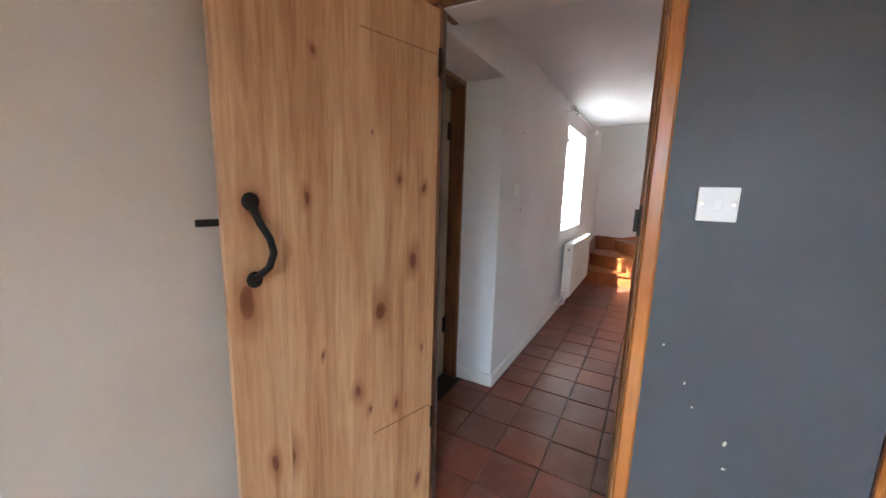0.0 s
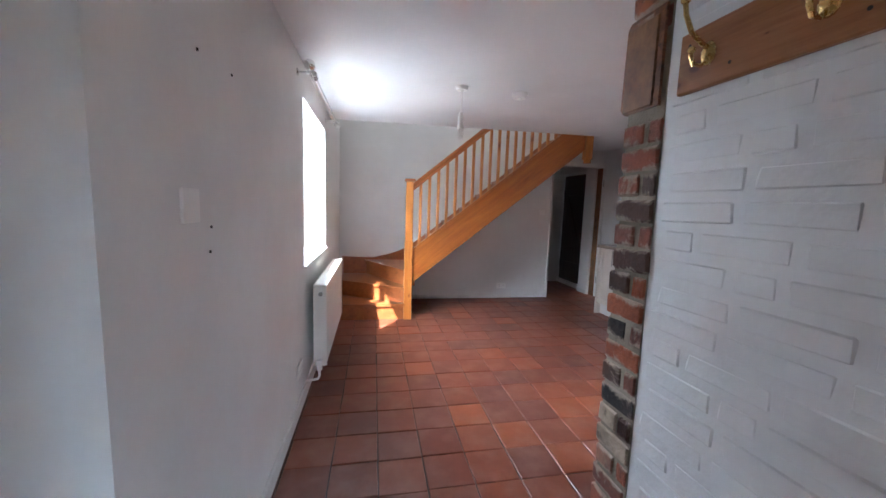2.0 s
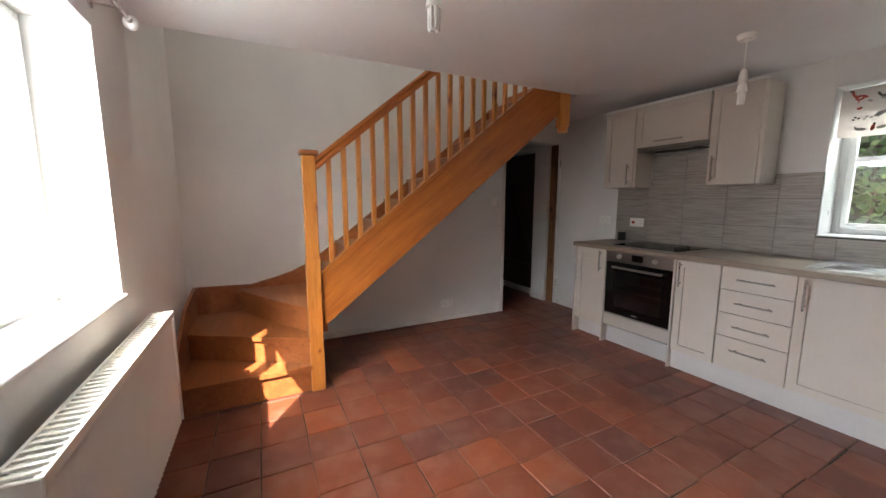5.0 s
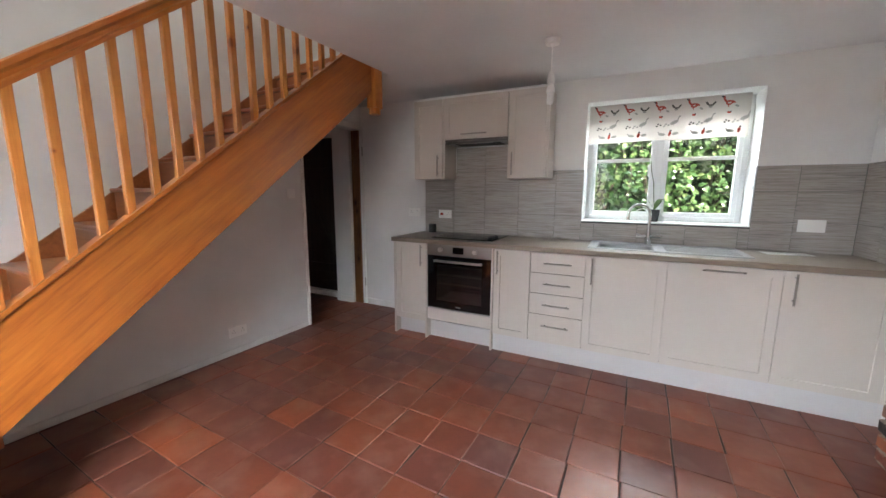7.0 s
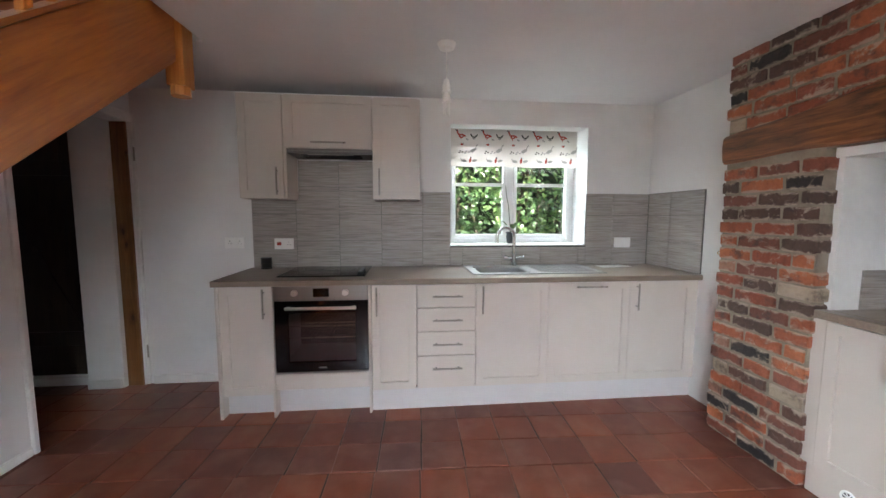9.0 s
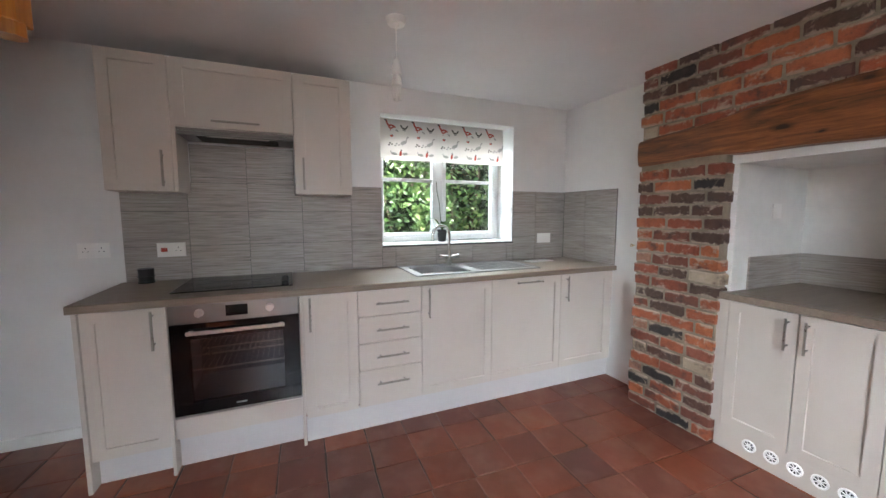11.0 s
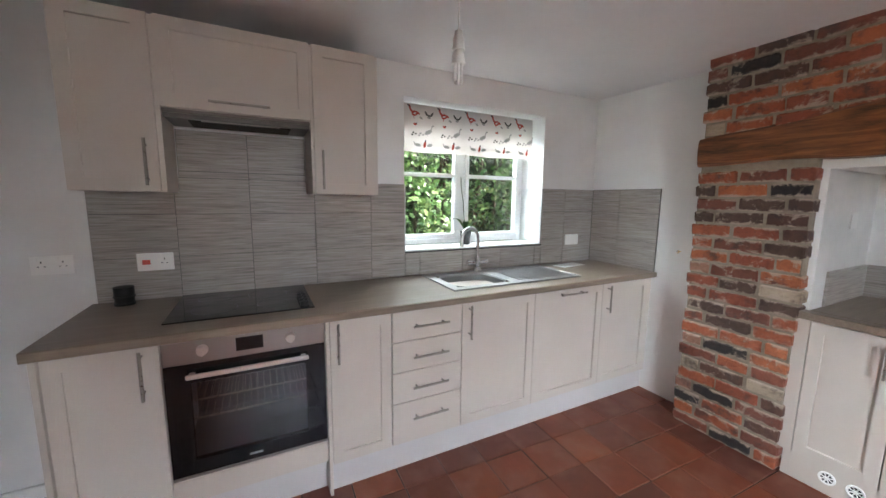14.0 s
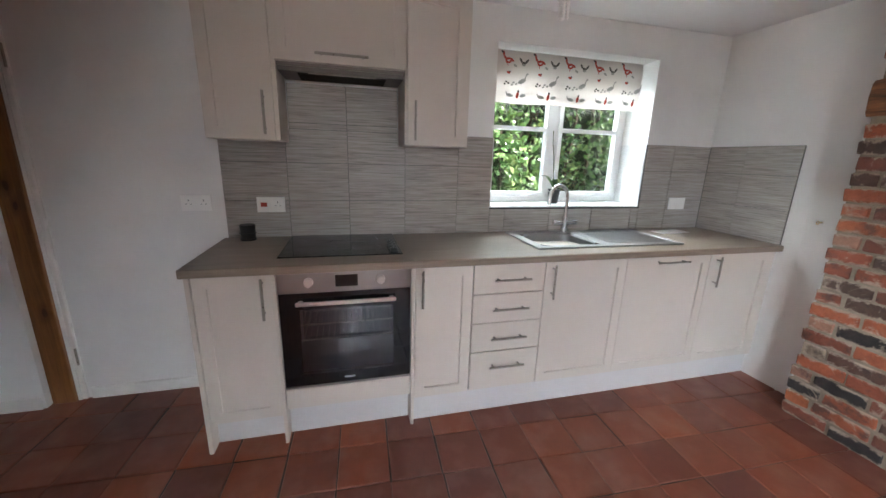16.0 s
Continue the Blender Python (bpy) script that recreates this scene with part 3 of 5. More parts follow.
tube(bm, [(0.600, 0.004, 1.272), (0.598, 0.022, 1.255), (0.590, 0.034, 1.225), (0.573, 0.042, 1.190), (0.566, 0.044, 1.155), (0.575, 0.038, 1.120), (0.595, 0.022, 1.097), (0.600, 0.004, 1.088)], 0.0085)
ball(bm, (0.600, 0.004, 1.274), 0.020, 12, (1, 0.3, 1.1))
ball(bm, (0.600, 0.004, 1.085), 0.019, 12, (1, 0.3, 1.1))
part("pull_handle", bm, IRON, door, "black iron pull handle", True)
part("latch_bar", one(0.640, 0.705, -0.046, -0.034, 1.215, 1.232, 0.002), IRON, door, "black iron latch")
for z in (0.45, 1.62):
    part("ledge", one(0.03, 0.63, -0.056, -0.033, z, z + 0.14, 0.004), DOOR_PINE, door)
for z, a in ((0.50, 0.26), (1.745, 0.30)):
    part("saw_crack", one(0.01, a, 0.0003, 0.0018, z, z + 0.0028), JAMB, door, "dark crack across the planks")
for z in (0.40, 1.68):
    part("hinge", one(-0.006, 0.006, -0.02, 0.004, z, z + 0.09, 0.002), IRON, door)

# Its frame
bm = boxes((0.037, 0.0448, 1.0, 1.152, 0, 1.905, 0.003), (-0.640, -0.605, 0.985, 1.055, 0, 1.905, 0.003), (-0.640, 0.045, 0.985, 1.165, 1.906, 1.94, 0.003))
frame_1 = setting("door_frame_1", bm, JAMB, "stained pine door frame of the front room", "door frame")
bm = boxes((0.046, 0.087, 1.004, 1.024, 0, 1.985, 0.006), (-0.70, -0.641, 1.004, 1.024, 0, 1.985, 0.006), (-0.641, 0.046, 1.004, 1.024, 1.941, 1.985, 0.006))
tr = setting("trim_door_1", bm, PINE_Z, "pale pine architrave round the doorway", "trim")
part("door_stop", boxes((0.031, 0.037, 1.05, 1.14, 0, 1.9, 0.002)), JAMB, frame_1)
part("strike_plate", boxes((0.030, 0.0365, 0.985, 1.035, 1.205, 1.285, 0.001), (0.020, 0.030, 0.987, 0.999, 1.215, 1.275, 0.001)), IRON, frame_1, "black iron latch keeper")
setting("trim_front_room", boxes((0.581, 0.659, 1.002, 1.024, 0, 1.98, 0.006)), PINE_Z, "pine architrave at the end of the grey wall", "trim")

# Closed whitewashed door in the hall recess
hd = plank_door("door_2", pose(-1.080, 1.20, 0, 0, 0, 90), 0.83, 1.93, WASHED, "closed whitewashed pine plank door", 6, 0.03, -1)
for z in (0.33, 1.62):
    part("hinge", one(0.79, 0.845, -0.008, -0.001, z, z + 0.11, 0.002), IRON, hd, "black iron hinge")
bm = boxes((-1.108, -0.984, 2.033, 2.054, 0, 1.975, 0.003), (-1.108, -0.984, 1.16, 1.195, 0, 1.975, 0.003), (-1.108, -0.984, 1.195, 2.033, 1.945, 1.974, 0.003))
setting("door_frame_2", bm, JAMB, "dark stained pine frame of the hall door", "door frame")
setting("wall_hall_nib", boxes((-1.115, -0.98, 2.056, 2.35, -0.2, 2.6), (-0.98, -0.735, 2.10, 2.35, -0.2, 2.6)), WHITE, "white return of the thick wall", "wall")

# Doorway under the stairs
bm = boxes((3.032, 3.052, 0.93, 1.04, 0, 2.0, 0.003))
setting("door_frame_3", bm, JAMB, "bare brown timber door lining", "door frame", S)
bm = boxes((3.053, 3.115, 0.890, 0.914, 0, 2.06, 0.004), (2.215, 3.053, 0.893, 0.914, 2.0, 2.06, 0.004), (2.205, 2.235, 0.897, 1.035, 0, 2.0, 0.004))
f3 = setting("trim_door_3", bm, GLOSS_WHITE, "white painted architrave of the rear doorway", "trim", S)
for z in (0.22, 1.72):
    part("hinge", one(3.040, 3.052, 0.886, 0.892, z, z + 0.10, 0.001), NICKEL, f3)
dd = plank_door("door_4", pose(3.405, 6.70, 0.06, 0, 0, 90), 0.78, 1.90, DARKDOOR, "closed dark stained plank door in the lobby", 5, 0.03, 1)
bm = bmesh.new()
box(bm, 0.02, 0.76, 0.001, 0.022, 0.25, 0.36, 0.003)
box(bm, 0.02, 0.76, 0.001, 0.022, 1.55, 1.66, 0.003)
prism(bm, [(0.05, 0.37), (0.16, 0.37), (0.72, 1.54), (0.61, 1.54)], 0.001, 0.020, "y")
part("brace", bm, DARKDOOR, dd)

# ---- stairs ----
stairs = thing("staircase", "varnished pine staircase with winder steps and spindle balustrade", "staircase", S)
RISE, GO = 0.19, 0.2375


def s_top(x):
    return 0.832 + 0.80 * (x - 0.07)


def s_bot(x):
    return 0.433 + 0.788 * (x - 0.045)


# winder steps
def winder(pts, z, nose):
    bm = bmesh.new()
    prism(bm, pts, z - RISE + 0.001, z - 0.032)
    part("riser", bm, TREAD, stairs)
    bm = bmesh.new()
    prism(bm, nose, z - 0.031, z)
    part("tread", bm, TREAD, stairs)


winder([(-0.80, -0.02), (-0.03, -0.02), (-0.03, 0.90), (-0.80, 0.90)], 0.19, [(-0.80, -0.045), (-0.03, -0.045), (-0.03, 0.90), (-0.80, 0.90)])
winder([(-0.80, 0.44), (-0.03, -0.01), (-0.03, 0.90), (-0.80, 0.90)], 0.38, [(-0.80, 0.412), (-0.03, -0.038), (-0.03, 0.90), (-0.80, 0.90)])
winder([(-0.50, 0.90), (-0.02, 0.06), (0.09, 0.06), (0.09, 0.90)], 0.57, [(-0.53, 0.90), (-0.035, 0.03), (0.09, 0.03), (0.09, 0.90)])
for k in range(10):
    x, z = 0.085 + GO * k, 0.76 + RISE * k
    part("riser", one(x, x + 0.018, 0.022, 0.893, z - RISE + 0.001, z - 0.026, 0.001), TREAD, stairs)
    if k < 9:
        part("tread", one(x - 0.022, x + GO + 0.016, 0.022, 0.893, z - 0.025, z, 0.006), TREAD, stairs)
# string
x0, x1 = 0.046, 2.13
bm = bmesh.new()
prism(bm, [(x0, s_bot(x0)), (x1, s_bot(x1)), (x1, min(s_top(x1), 2.46)), (1.98, 2.34 + 0.02), (x0, s_top(x0))], -0.02, 0.02, "y")
bmesh.ops.bevel(bm, geom=[e for e in bm.edges if abs(e.verts[0].co.y - e.verts[1].co.y) < 0.001], offset=0.004, segments=2, affect="EDGES")
part("string", bm, PINE_X, stairs, "wide honey pine string board")
bm = bmesh.new()
prism(bm, [(x0, s_top(x0) + 0.001), (2.0, s_top(2.0) + 0.001), (2.0, s_top(2.0) + 0.022), (x0, s_top(x0) + 0.022)], -0.03, 0.03, "y")
part("string_cap", bm, PINE_X, stairs)
bm = bmesh.new()
prism(bm, [(x0, s_bot(x0) + 0.006), (2.1, s_bot(2.1) + 0.006), (2.1, s_bot(2.1) + 0.026), (x0, s_bot(x0) + 0.026)], 0.021, 0.898, "y")
part("soffit", bm, GLOSS_WHITE, stairs, "white boarded underside")
# wall strings
curve = [(-0.82, 0.612), (-0.40, 0.60), (-0.20, 0.648), (-0.08, 0.685), (0.05, 0.745), (0.12, 0.79), (0.37, 0.975), (1.24, 1.665), (2.1, 2.37)]
bm = bmesh.new()
prism(bm, curve + [(2.1, 2.0), (0.1, 0.40), (-0.82, 0.2)], 0.894, 0.914, "y")
part("wall_string", bm, TREAD, stairs)
bm = bmesh.new()
prism(bm, [(-0.045, 0.02), (-0.045, 0.30), (0.45, 0.55), (0.90, 0.612), (0.90, 0.02)], -0.822, -0.801, "x")
part("side_string", bm, TREAD, stairs)
# newel posts
bm = bmesh.new()
box(bm, -0.045, 0.045, -0.045, 0.045, 0, 0.93, 0.003)
box(bm, -0.041, 0.041, -0.041, 0.041, 0.93, 1.60, 0.004)
newel = part("newel_post", bm, PINE_Z, stairs, "square knotty pine newel post")
part("newel_cap", one(-0.058, 0.058, -0.058, 0.058, 1.60, 1.632, 0.010, seg=2), TREAD, newel, "moulded flat cap")
bm = bmesh.new()
rod(bm, (2.185, 0, 1.925), (2.185, 0, 1.99), 0.046, 8)
box(bm, 2.14, 2.23, -0.045, 0.045, 1.97, 3.3, 0.004)
part("upper_newel", bm, PINE_Z, stairs, "upper newel with a chamfered foot")
# handrail and spindles
def r_top(x):
    return 1.618 + 0.832 * (x - 0.075)


bm = bmesh.new()
rail = [(-0.026, -0.070), (0.026, -0.070), (0.026, -0.055), (0.017, -0.048), (0.017, -0.034), (0.031, -0.024), (0.029, -0.006), (0.015, 0.0), (-0.015, 0.0), (-0.029, -0.006),
        (-0.031, -0.024), (-0.017, -0.034), (-0.017, -0.048), (-0.026, -0.055)]
lo = [bm.verts.new((0.040, y, r_top(0.040) + z * 1.25)) for y, z in rail]
hi = [bm.verts.new((1.95, y, r_top(1.95) + z * 1.25)) for y, z in rail]
bm.faces.new(lo)
bm.faces.new(hi)
for i in range(len(rail)):
    j = (i + 1) % len(rail)
    bm.faces.new((lo[i], lo[j], hi[j], hi[i]))
bmesh.ops.recalc_face_normals(bm, faces=bm.faces[:])
part("handrail", bm, PINE_X, stairs, "moulded pine handrail")
for k in range(19):
    x = 0.125 + 0.1015 * k
    bm = bmesh.new()
    box(bm, x - 0.0155, x + 0.0155, -0.0155, 0.0155, s_top(x) + 0.022, r_top(x) - 0.085, 0.0025)
    for v in bm.verts:
        v.co.z += (v.co.x - x) * 0.81
    part("spindle", bm, PINE_Z, stairs)

# ---- kitchen units along the wall ----


def bar_handle(parent, x, y, z, length, upright):
    """A bar handle in front of x, facing the room."""
    bm = bmesh.new()
    d = Vector((0, 0, 1)) if upright else Vector((0, 1, 0))
    c = Vector((x - 0.032, y, z))
    rod(bm, c - d * length / 2, c + d * length / 2, 0.0062, 10)
    for s in (-1, 1):
        p = c + d * s * (length / 2 - 0.025)
        rod(bm, p, p + Vector((0.032, 0, 0)), 0.0045, 8)
    return part("handle", bm, NICKEL, parent, "brushed nickel bar handle", True)


def sunk(bm, facing, stile):
    """Sinks a panel into the front of a slab, and eases its outer edges."""
    bm.normal_update()
    bmesh.ops.recalc_face_normals(bm, faces=bm.faces[:])
    front = max(bm.faces, key=lambda f: f.normal.dot(facing))
    bmesh.ops.inset_region(bm, faces=[front], thickness=stile)
    bmesh.ops.inset_region(bm, faces=[front], thickness=0.001, depth=-0.011)


def shaker(parent, x, y0, y1, z0, z1, stile=0.072, name="door"):
    """A framed cabinet front whose face lies at x."""
    g = 0.002
    y0, y1, z0, z1 = y0 + g, y1 - g, z0 + g, z1 - g
    bm = one(x, x + 0.02, y0, y1, z0, z1)
    sunk(bm, Vector((-1, 0, 0)), stile)
    return part(name, bm, CABINET, parent)


FX = 2.762
Z0, Z1 = 0.150, 0.868


def base_unit(y0, y1, label, handle_y=None, slab=False):
    u = thing("base_cabinet", label, "cabinet", pose(FX, (y0 + y1) / 2, 0), "kitchen base cabinets")
    m = Matrix.Translation((-FX, -(y0 + y1) / 2, 0))
    bm = boxes((FX + 0.060, 3.34, y0 + 0.001, y1 - 0.001, 0.145, 0.870))
    bm.transform(m)
    part("body", bm, CABINET, u)
    return u, m


def placed(ob, m):
    ob.data.transform(m)
    for c in ob.children:
        c.data.transform(m)
    return ob


u, m = base_unit(5.140, 5.452, "narrow beige shaker base cabinet beside the oven")
d = shaker(u, FX, 5.140, 5.452, Z0, Z1)
bar_handle(d, FX, 5.178, 0.762, 0.19, True)
placed(d, m)
u, m = base_unit(4.205, 4.505, "narrow beige shaker base cabinet beside the oven")
d = shaker(u, FX, 4.208, 4.503, Z0, Z1)
bar_handle(d, FX, 4.468, 0.762, 0.19, True)
placed(d, m)
u, m = base_unit(3.805, 4.205, "beige base cabinet with four plain drawers")
for a, b in ((0.708, Z1), (0.545, 0.708), (0.378, 0.545), (Z0, 0.378)):
    d = part("drawer", one(FX, FX + 0.02, 3.8076, 4.2024, a + 0.0024, b - 0.0024, 0.001), CABINET, u)
    bar_handle(d, FX, 4.0, (a + b) / 2 + (0.03 if a < 0.2 else 0.0), 0.20, False)
    placed(d, m)
u, m = base_unit(3.297, 3.805, "beige shaker sink base cabinet")
d = shaker(u, FX, 3.297, 3.805, Z0, Z1)
bar_handle(d, FX, 3.762, 0.762, 0.19, True)
placed(d, m)
u, m = base_unit(2.705, 3.297, "integrated dishwasher behind a beige shaker door")
d = shaker(u, FX, 2.705, 3.297, Z0, Z1)
bar_handle(d, FX, 3.0, 0.838, 0.22, False)
placed(d, m)
u, m = base_unit(2.218, 2.705, "beige shaker corner base cabinet")
d = shaker(u, FX, 2.218, 2.705, Z0, Z1)
bar_handle(d, FX, 2.655, 0.762, 0.19, True)
placed(d, m)
for y0, y1, lab in ((5.453, 5.472, "thin beige end panel of the cabinet run"), (5.124, 5.139, "thin beige panel beside the oven"), (4.506, 4.522, "thin beige panel beside the oven")):
    t_ = thing("end_panel", lab, "panel", pose(2.75, y0, 0), "kitchen end panels")
    part("panel", one(0.0, 0.585, 0.0005, y1 - y0, 0.0, 0.870, 0.001), CABINET, t_)
for y0, y1, x, h in ((5.1395, 5.4525, 2.825, 0.148), (4.523, 5.123, 2.825, 0.148), (2.19, 4.505, 2.787, 0.146)):
    t_ = thing("plinth", "pale kitchen plinth board on the floor", "plinth", pose(x, y0, 0), "kitchen plinths")
    part("board", one(0, 0.016, 0.001, y1 - y0 - 0.001, 0.0, h, 0.001), PLINTH, t_)
filler = thing("filler_panel", "beige filler strip at the wall", "panel", pose(2.765, 2.187, 0.147))
part("strip", one(0, 0.02, 0, 0.030, 0, 0.72, 0.001), CABINET, filler)

# worktop with a hole for the sink
HX0, HX1, HY0, HY1 = 2.90, 3.235, 3.36, 3.76
wt = thing("worktop", "grey-brown wood-grain laminate worktop along the kitchen wall", "worktop", pose(2.735, 2.19, 0.874))
bm = bmesh.new()
xs, ys = (2.735, HX0, HX1, 3.345), (2.187, HY0, HY1, 5.482)
gv = {(i, j, k): bm.verts.new((xs[i], ys[j], z)) for i in range(4) for j in range(4) for k, z in enumerate((0.874, 0.912))}
for i in range(3):
    for j in range(3):
        if (i, j) != (1, 1):
            for k in range(2):
                bm.faces.new([gv[a, b, k] for a, b in ((i, j), (i + 1, j), (i + 1, j + 1), (i, j + 1))])
for a, b in [((i, 0), (i + 1, 0)) for i in range(3)] + [((i, 3), (i + 1, 3)) for i in range(3)] + [((0, j), (0, j + 1)) for j in range(3)] + [((3, j), (3, j + 1)) for j in range(3)] + [
        ((1, 1), (2, 1)), ((2, 1), (2, 2)), ((2, 2), (1, 2)), ((1, 2), (1, 1))]:
    bm.faces.new((gv[(*a, 0)], gv[(*b, 0)], gv[(*b, 1)], gv[(*a, 1)]))
bmesh.ops.recalc_face_normals(bm, faces=bm.faces[:])
bm.transform(Matrix.Translation((-2.735, -2.19, -0.874)))
part("slab", bm, WORKTOP, wt)
bm = bmesh.new()
prism(bm, [(2.727, 0.877), (2.735, 0.873), (2.7352, 0.912), (2.730, 0.9105), (2.727, 0.907)], 2.187, 5.482, "y")
bm.transform(Matrix.Translation((-2.735, -2.19, -0.874)))
part("front_edge", bm, WORKTOP, wt)

# sink with drainer
sink = thing("sink", "stainless steel inset sink with ribbed drainer", "sink", pose(2.86, 2.83, 0.912))
sx, sy = 2.86, 2.83
bm = boxes((2.845, HX0 + 0.012, 2.83, 3.81, 0.9125, 0.917, 0.001), (HX1 - 0.012, 3.30, 2.83, 3.81, 0.9125, 0.917, 0.001), (HX0 + 0.012, HX1 - 0.012, HY1 - 0.012, 3.81, 0.9125, 0.917, 0.001),
           (HX0 + 0.012, HX1 - 0.012, 2.83, HY0 + 0.012, 0.9125, 0.916, 0.001))
for k in range(9):
    x = 2.925 + 0.034 * k
    box(bm, x, x + 0.010, 2.87, 3.30, 0.916, 0.9195, 0.001)
for a in ((2.845, 2.852, 2.83, 3.81), (3.293, 3.30, 2.83, 3.81), (2.852, 3.293, 2.83, 2.837), (2.852, 3.293, 3.803, 3.81)):
    box(bm, *a, 0.917, 0.921, 0.001)
bm.transform(Matrix.Translation((-sx, -sy, -0.912)))
part("rim_and_drainer", bm, SINK_STEEL, sink)
bm = bmesh.new()
n, depth = 40, 0.15
rings = []
for z, inset in ((0.916, 0.0), (0.908, 0.010), (0.78, 0.022), (0.765, 0.040)):
    ring = []
    for k in range(n):
        a = 2 * math.pi * k / n
        c, s = math.cos(a), math.sin(a)
        f_ = (abs(c) ** 5 + abs(s) ** 5) ** (-1 / 5)
        ring.append(bm.verts.new(((HX0 + HX1) / 2 + ((HX1 - HX0) / 2 - 0.008 - inset) * c * f_, (HY0 + HY1) / 2 + ((HY1 - HY0) / 2 - 0.008 - inset) * s * f_, z)))
    rings.append(ring)
for a, b in zip(rings, rings[1:]):
    for k in range(n):
        bm.faces.new((a[k], a[(k + 1) % n], b[(k + 1) % n], b[k]))
bm.faces.new(rings[-1])
bmesh.ops.solidify(bm, geom=bm.faces[:], thickness=0.002)
bm.transform(Matrix.Translation((-sx, -sy, -0.912)))
bowl = part("bowl", bm, SINK_STEEL, sink, smooth=True)
bm = bmesh.new()
rod(bm, (3.07 - sx, 3.56 - sy, 0.766 - 0.912), (3.07 - sx, 3.56 - sy, 0.769 - 0.912), 0.04, 24)
part("waste", bm, CHROME, bowl, "round chrome waste")

tap = thing("mixer_tap", "chrome swan-neck mixer tap behind the sink", "tap", pose(3.262, 3.40, 0.917))
bm = bmesh.new()
rod(bm, (0, 0, 0), (0, 0, 0.035), 0.026, 20)
rod(bm, (0, 0, 0.035), (0, 0, 0.11), 0.017, 16)
part("tap_body", bm, CHROME, tap, smooth=True)
bm = bmesh.new()
tube(bm, [(0, 0, 0.10), (0, 0, 0.22)] + arc((-0.0195, 0.0755, 0.235), 0.078, 0, 180, 14, (0.25, -0.968, 0), (0, 0, 1)) + [(-0.041, 0.153, 0.19)], 0.0125, 12)
part("spout", bm, CHROME, tap, smooth=True)
for s in (-1, 1):
    bm = bmesh.new()
    rod(bm, (0, s * 0.015, 0.062), (0, s * 0.075, 0.066), 0.013, 14)
    rod(bm, (0, s * 0.060, 0.066), (0, s * 0.085, 0.068), 0.017, 14)
    part("lever", bm, CHROME, tap, smooth=True)

# hob
hob = thing("hob", "black glass electric hob set in the worktop", "hob", pose(3.10, 4.84, 0.9125))
part("glass_plate", one(-0.245, 0.235, -0.29, 0.29, 0, 0.006, 0.002), BLACK_GLASS, hob)
for k in range(4):
    bm = bmesh.new()
    x = -0.20 + 0.052 * k
    rod(bm, (x, -0.25, 0.006), (x, -0.25, 0.026), 0.021, 18, 0.018)
    box(bm, x - 0.018, x + 0.018, -0.253, -0.247, 0.026, 0.032, 0.001)
    part("control_knob", bm, BLACK, hob)
for x, y, r in ((-0.10, 0.12, 0.09), (0.10, 0.13, 0.075), (-0.10, -0.12, 0.07), (0.10, -0.10, 0.09)):
    bm = bmesh.new()
    tube(bm, arc((x, y, 0.0061), r, 0, 360, 28, (1, 0, 0), (0, 1, 0)), 0.0008, 4)
    part("ring_mark", bm, plain("hob_ring", (0.06, 0.06, 0.06), 0.3) if "hob_ring" not in bpy.data.materials else bpy.data.materials["hob_ring"], hob)

# oven
oven = thing("oven", "built-in electric oven, steel controls and black glass door", "oven", pose(FX, 4.823, 0.285))
oy = 4.823
bm = boxes((0.05, 0.55, -0.297, -0.26, 0, 0.585), (0.05, 0.55, 0.26, 0.297, 0, 0.585), (0.05, 0.55, -0.26, 0.26, 0, 0.05), (0.05, 0.55, -0.26, 0.26, 0.46, 0.585), (0.44, 0.55, -0.26, 0.26, 0.05, 0.46))
part("cavity", bm, plain("oven_enamel", (0.10, 0.105, 0.115), 0.3), oven)
part("control_panel", one(-0.004, 0.04, -0.2975, 0.2975, 0.488, 0.590, 0.002), STEEL, oven)
bm = boxes((0.004, 0.030, -0.2975, -0.215, 0.012, 0.484, 0.001), (0.004, 0.030, 0.215, 0.2975, 0.012, 0.484, 0.001), (0.004, 0.030, -0.215, 0.215, 0.012, 0.075), (0.004, 0.030, -0.215, 0.215, 0.405, 0.484))
dr = part("oven_door", bm, BLACK_GLASS, oven, "black glass oven door")
part("door_window", one(0.003, 0.010, -0.216, 0.216, 0.074, 0.406), OVEN_GLASS, dr, "dark see-through glass")
bm = boxes((-0.030, -0.018, -0.225, 0.225, 0.432, 0.452, 0.004), (-0.020, 0.004, -0.215, -0.195, 0.435, 0.449), (-0.020, 0.004, 0.195, 0.215, 0.435, 0.449))
part("door_handle", bm, metal("oven_handle_steel", (0.66, 0.63, 0.60), 0.3), dr, "flat steel handle bar")
part("bottom_trim", one(0.002, 0.03, -0.2975, 0.2975, 0.0, 0.011, 0.001), STEEL, oven)
part("maker_mark", one(0.0025, 0.004, -0.025, 0.025, 0.034, 0.042), plain("mark_grey", (0.35, 0.35, 0.35), 0.5), dr)
part("display", one(-0.006, -0.003, -0.05, 0.05, 0.512, 0.568, 0.001), BLACK_GLASS, oven)
for y in (0.165, -0.155):
    bm = bmesh.new()
    rod(bm, (-0.004, y, 0.54), (-0.028, y, 0.54), 0.021, 20, 0.018)
    box(bm, -0.034, -0.026, y - 0.004, y + 0.004, 0.522, 0.558, 0.001)
    part("control_knob", bm, bpy.data.materials["oven_handle_steel"], oven)
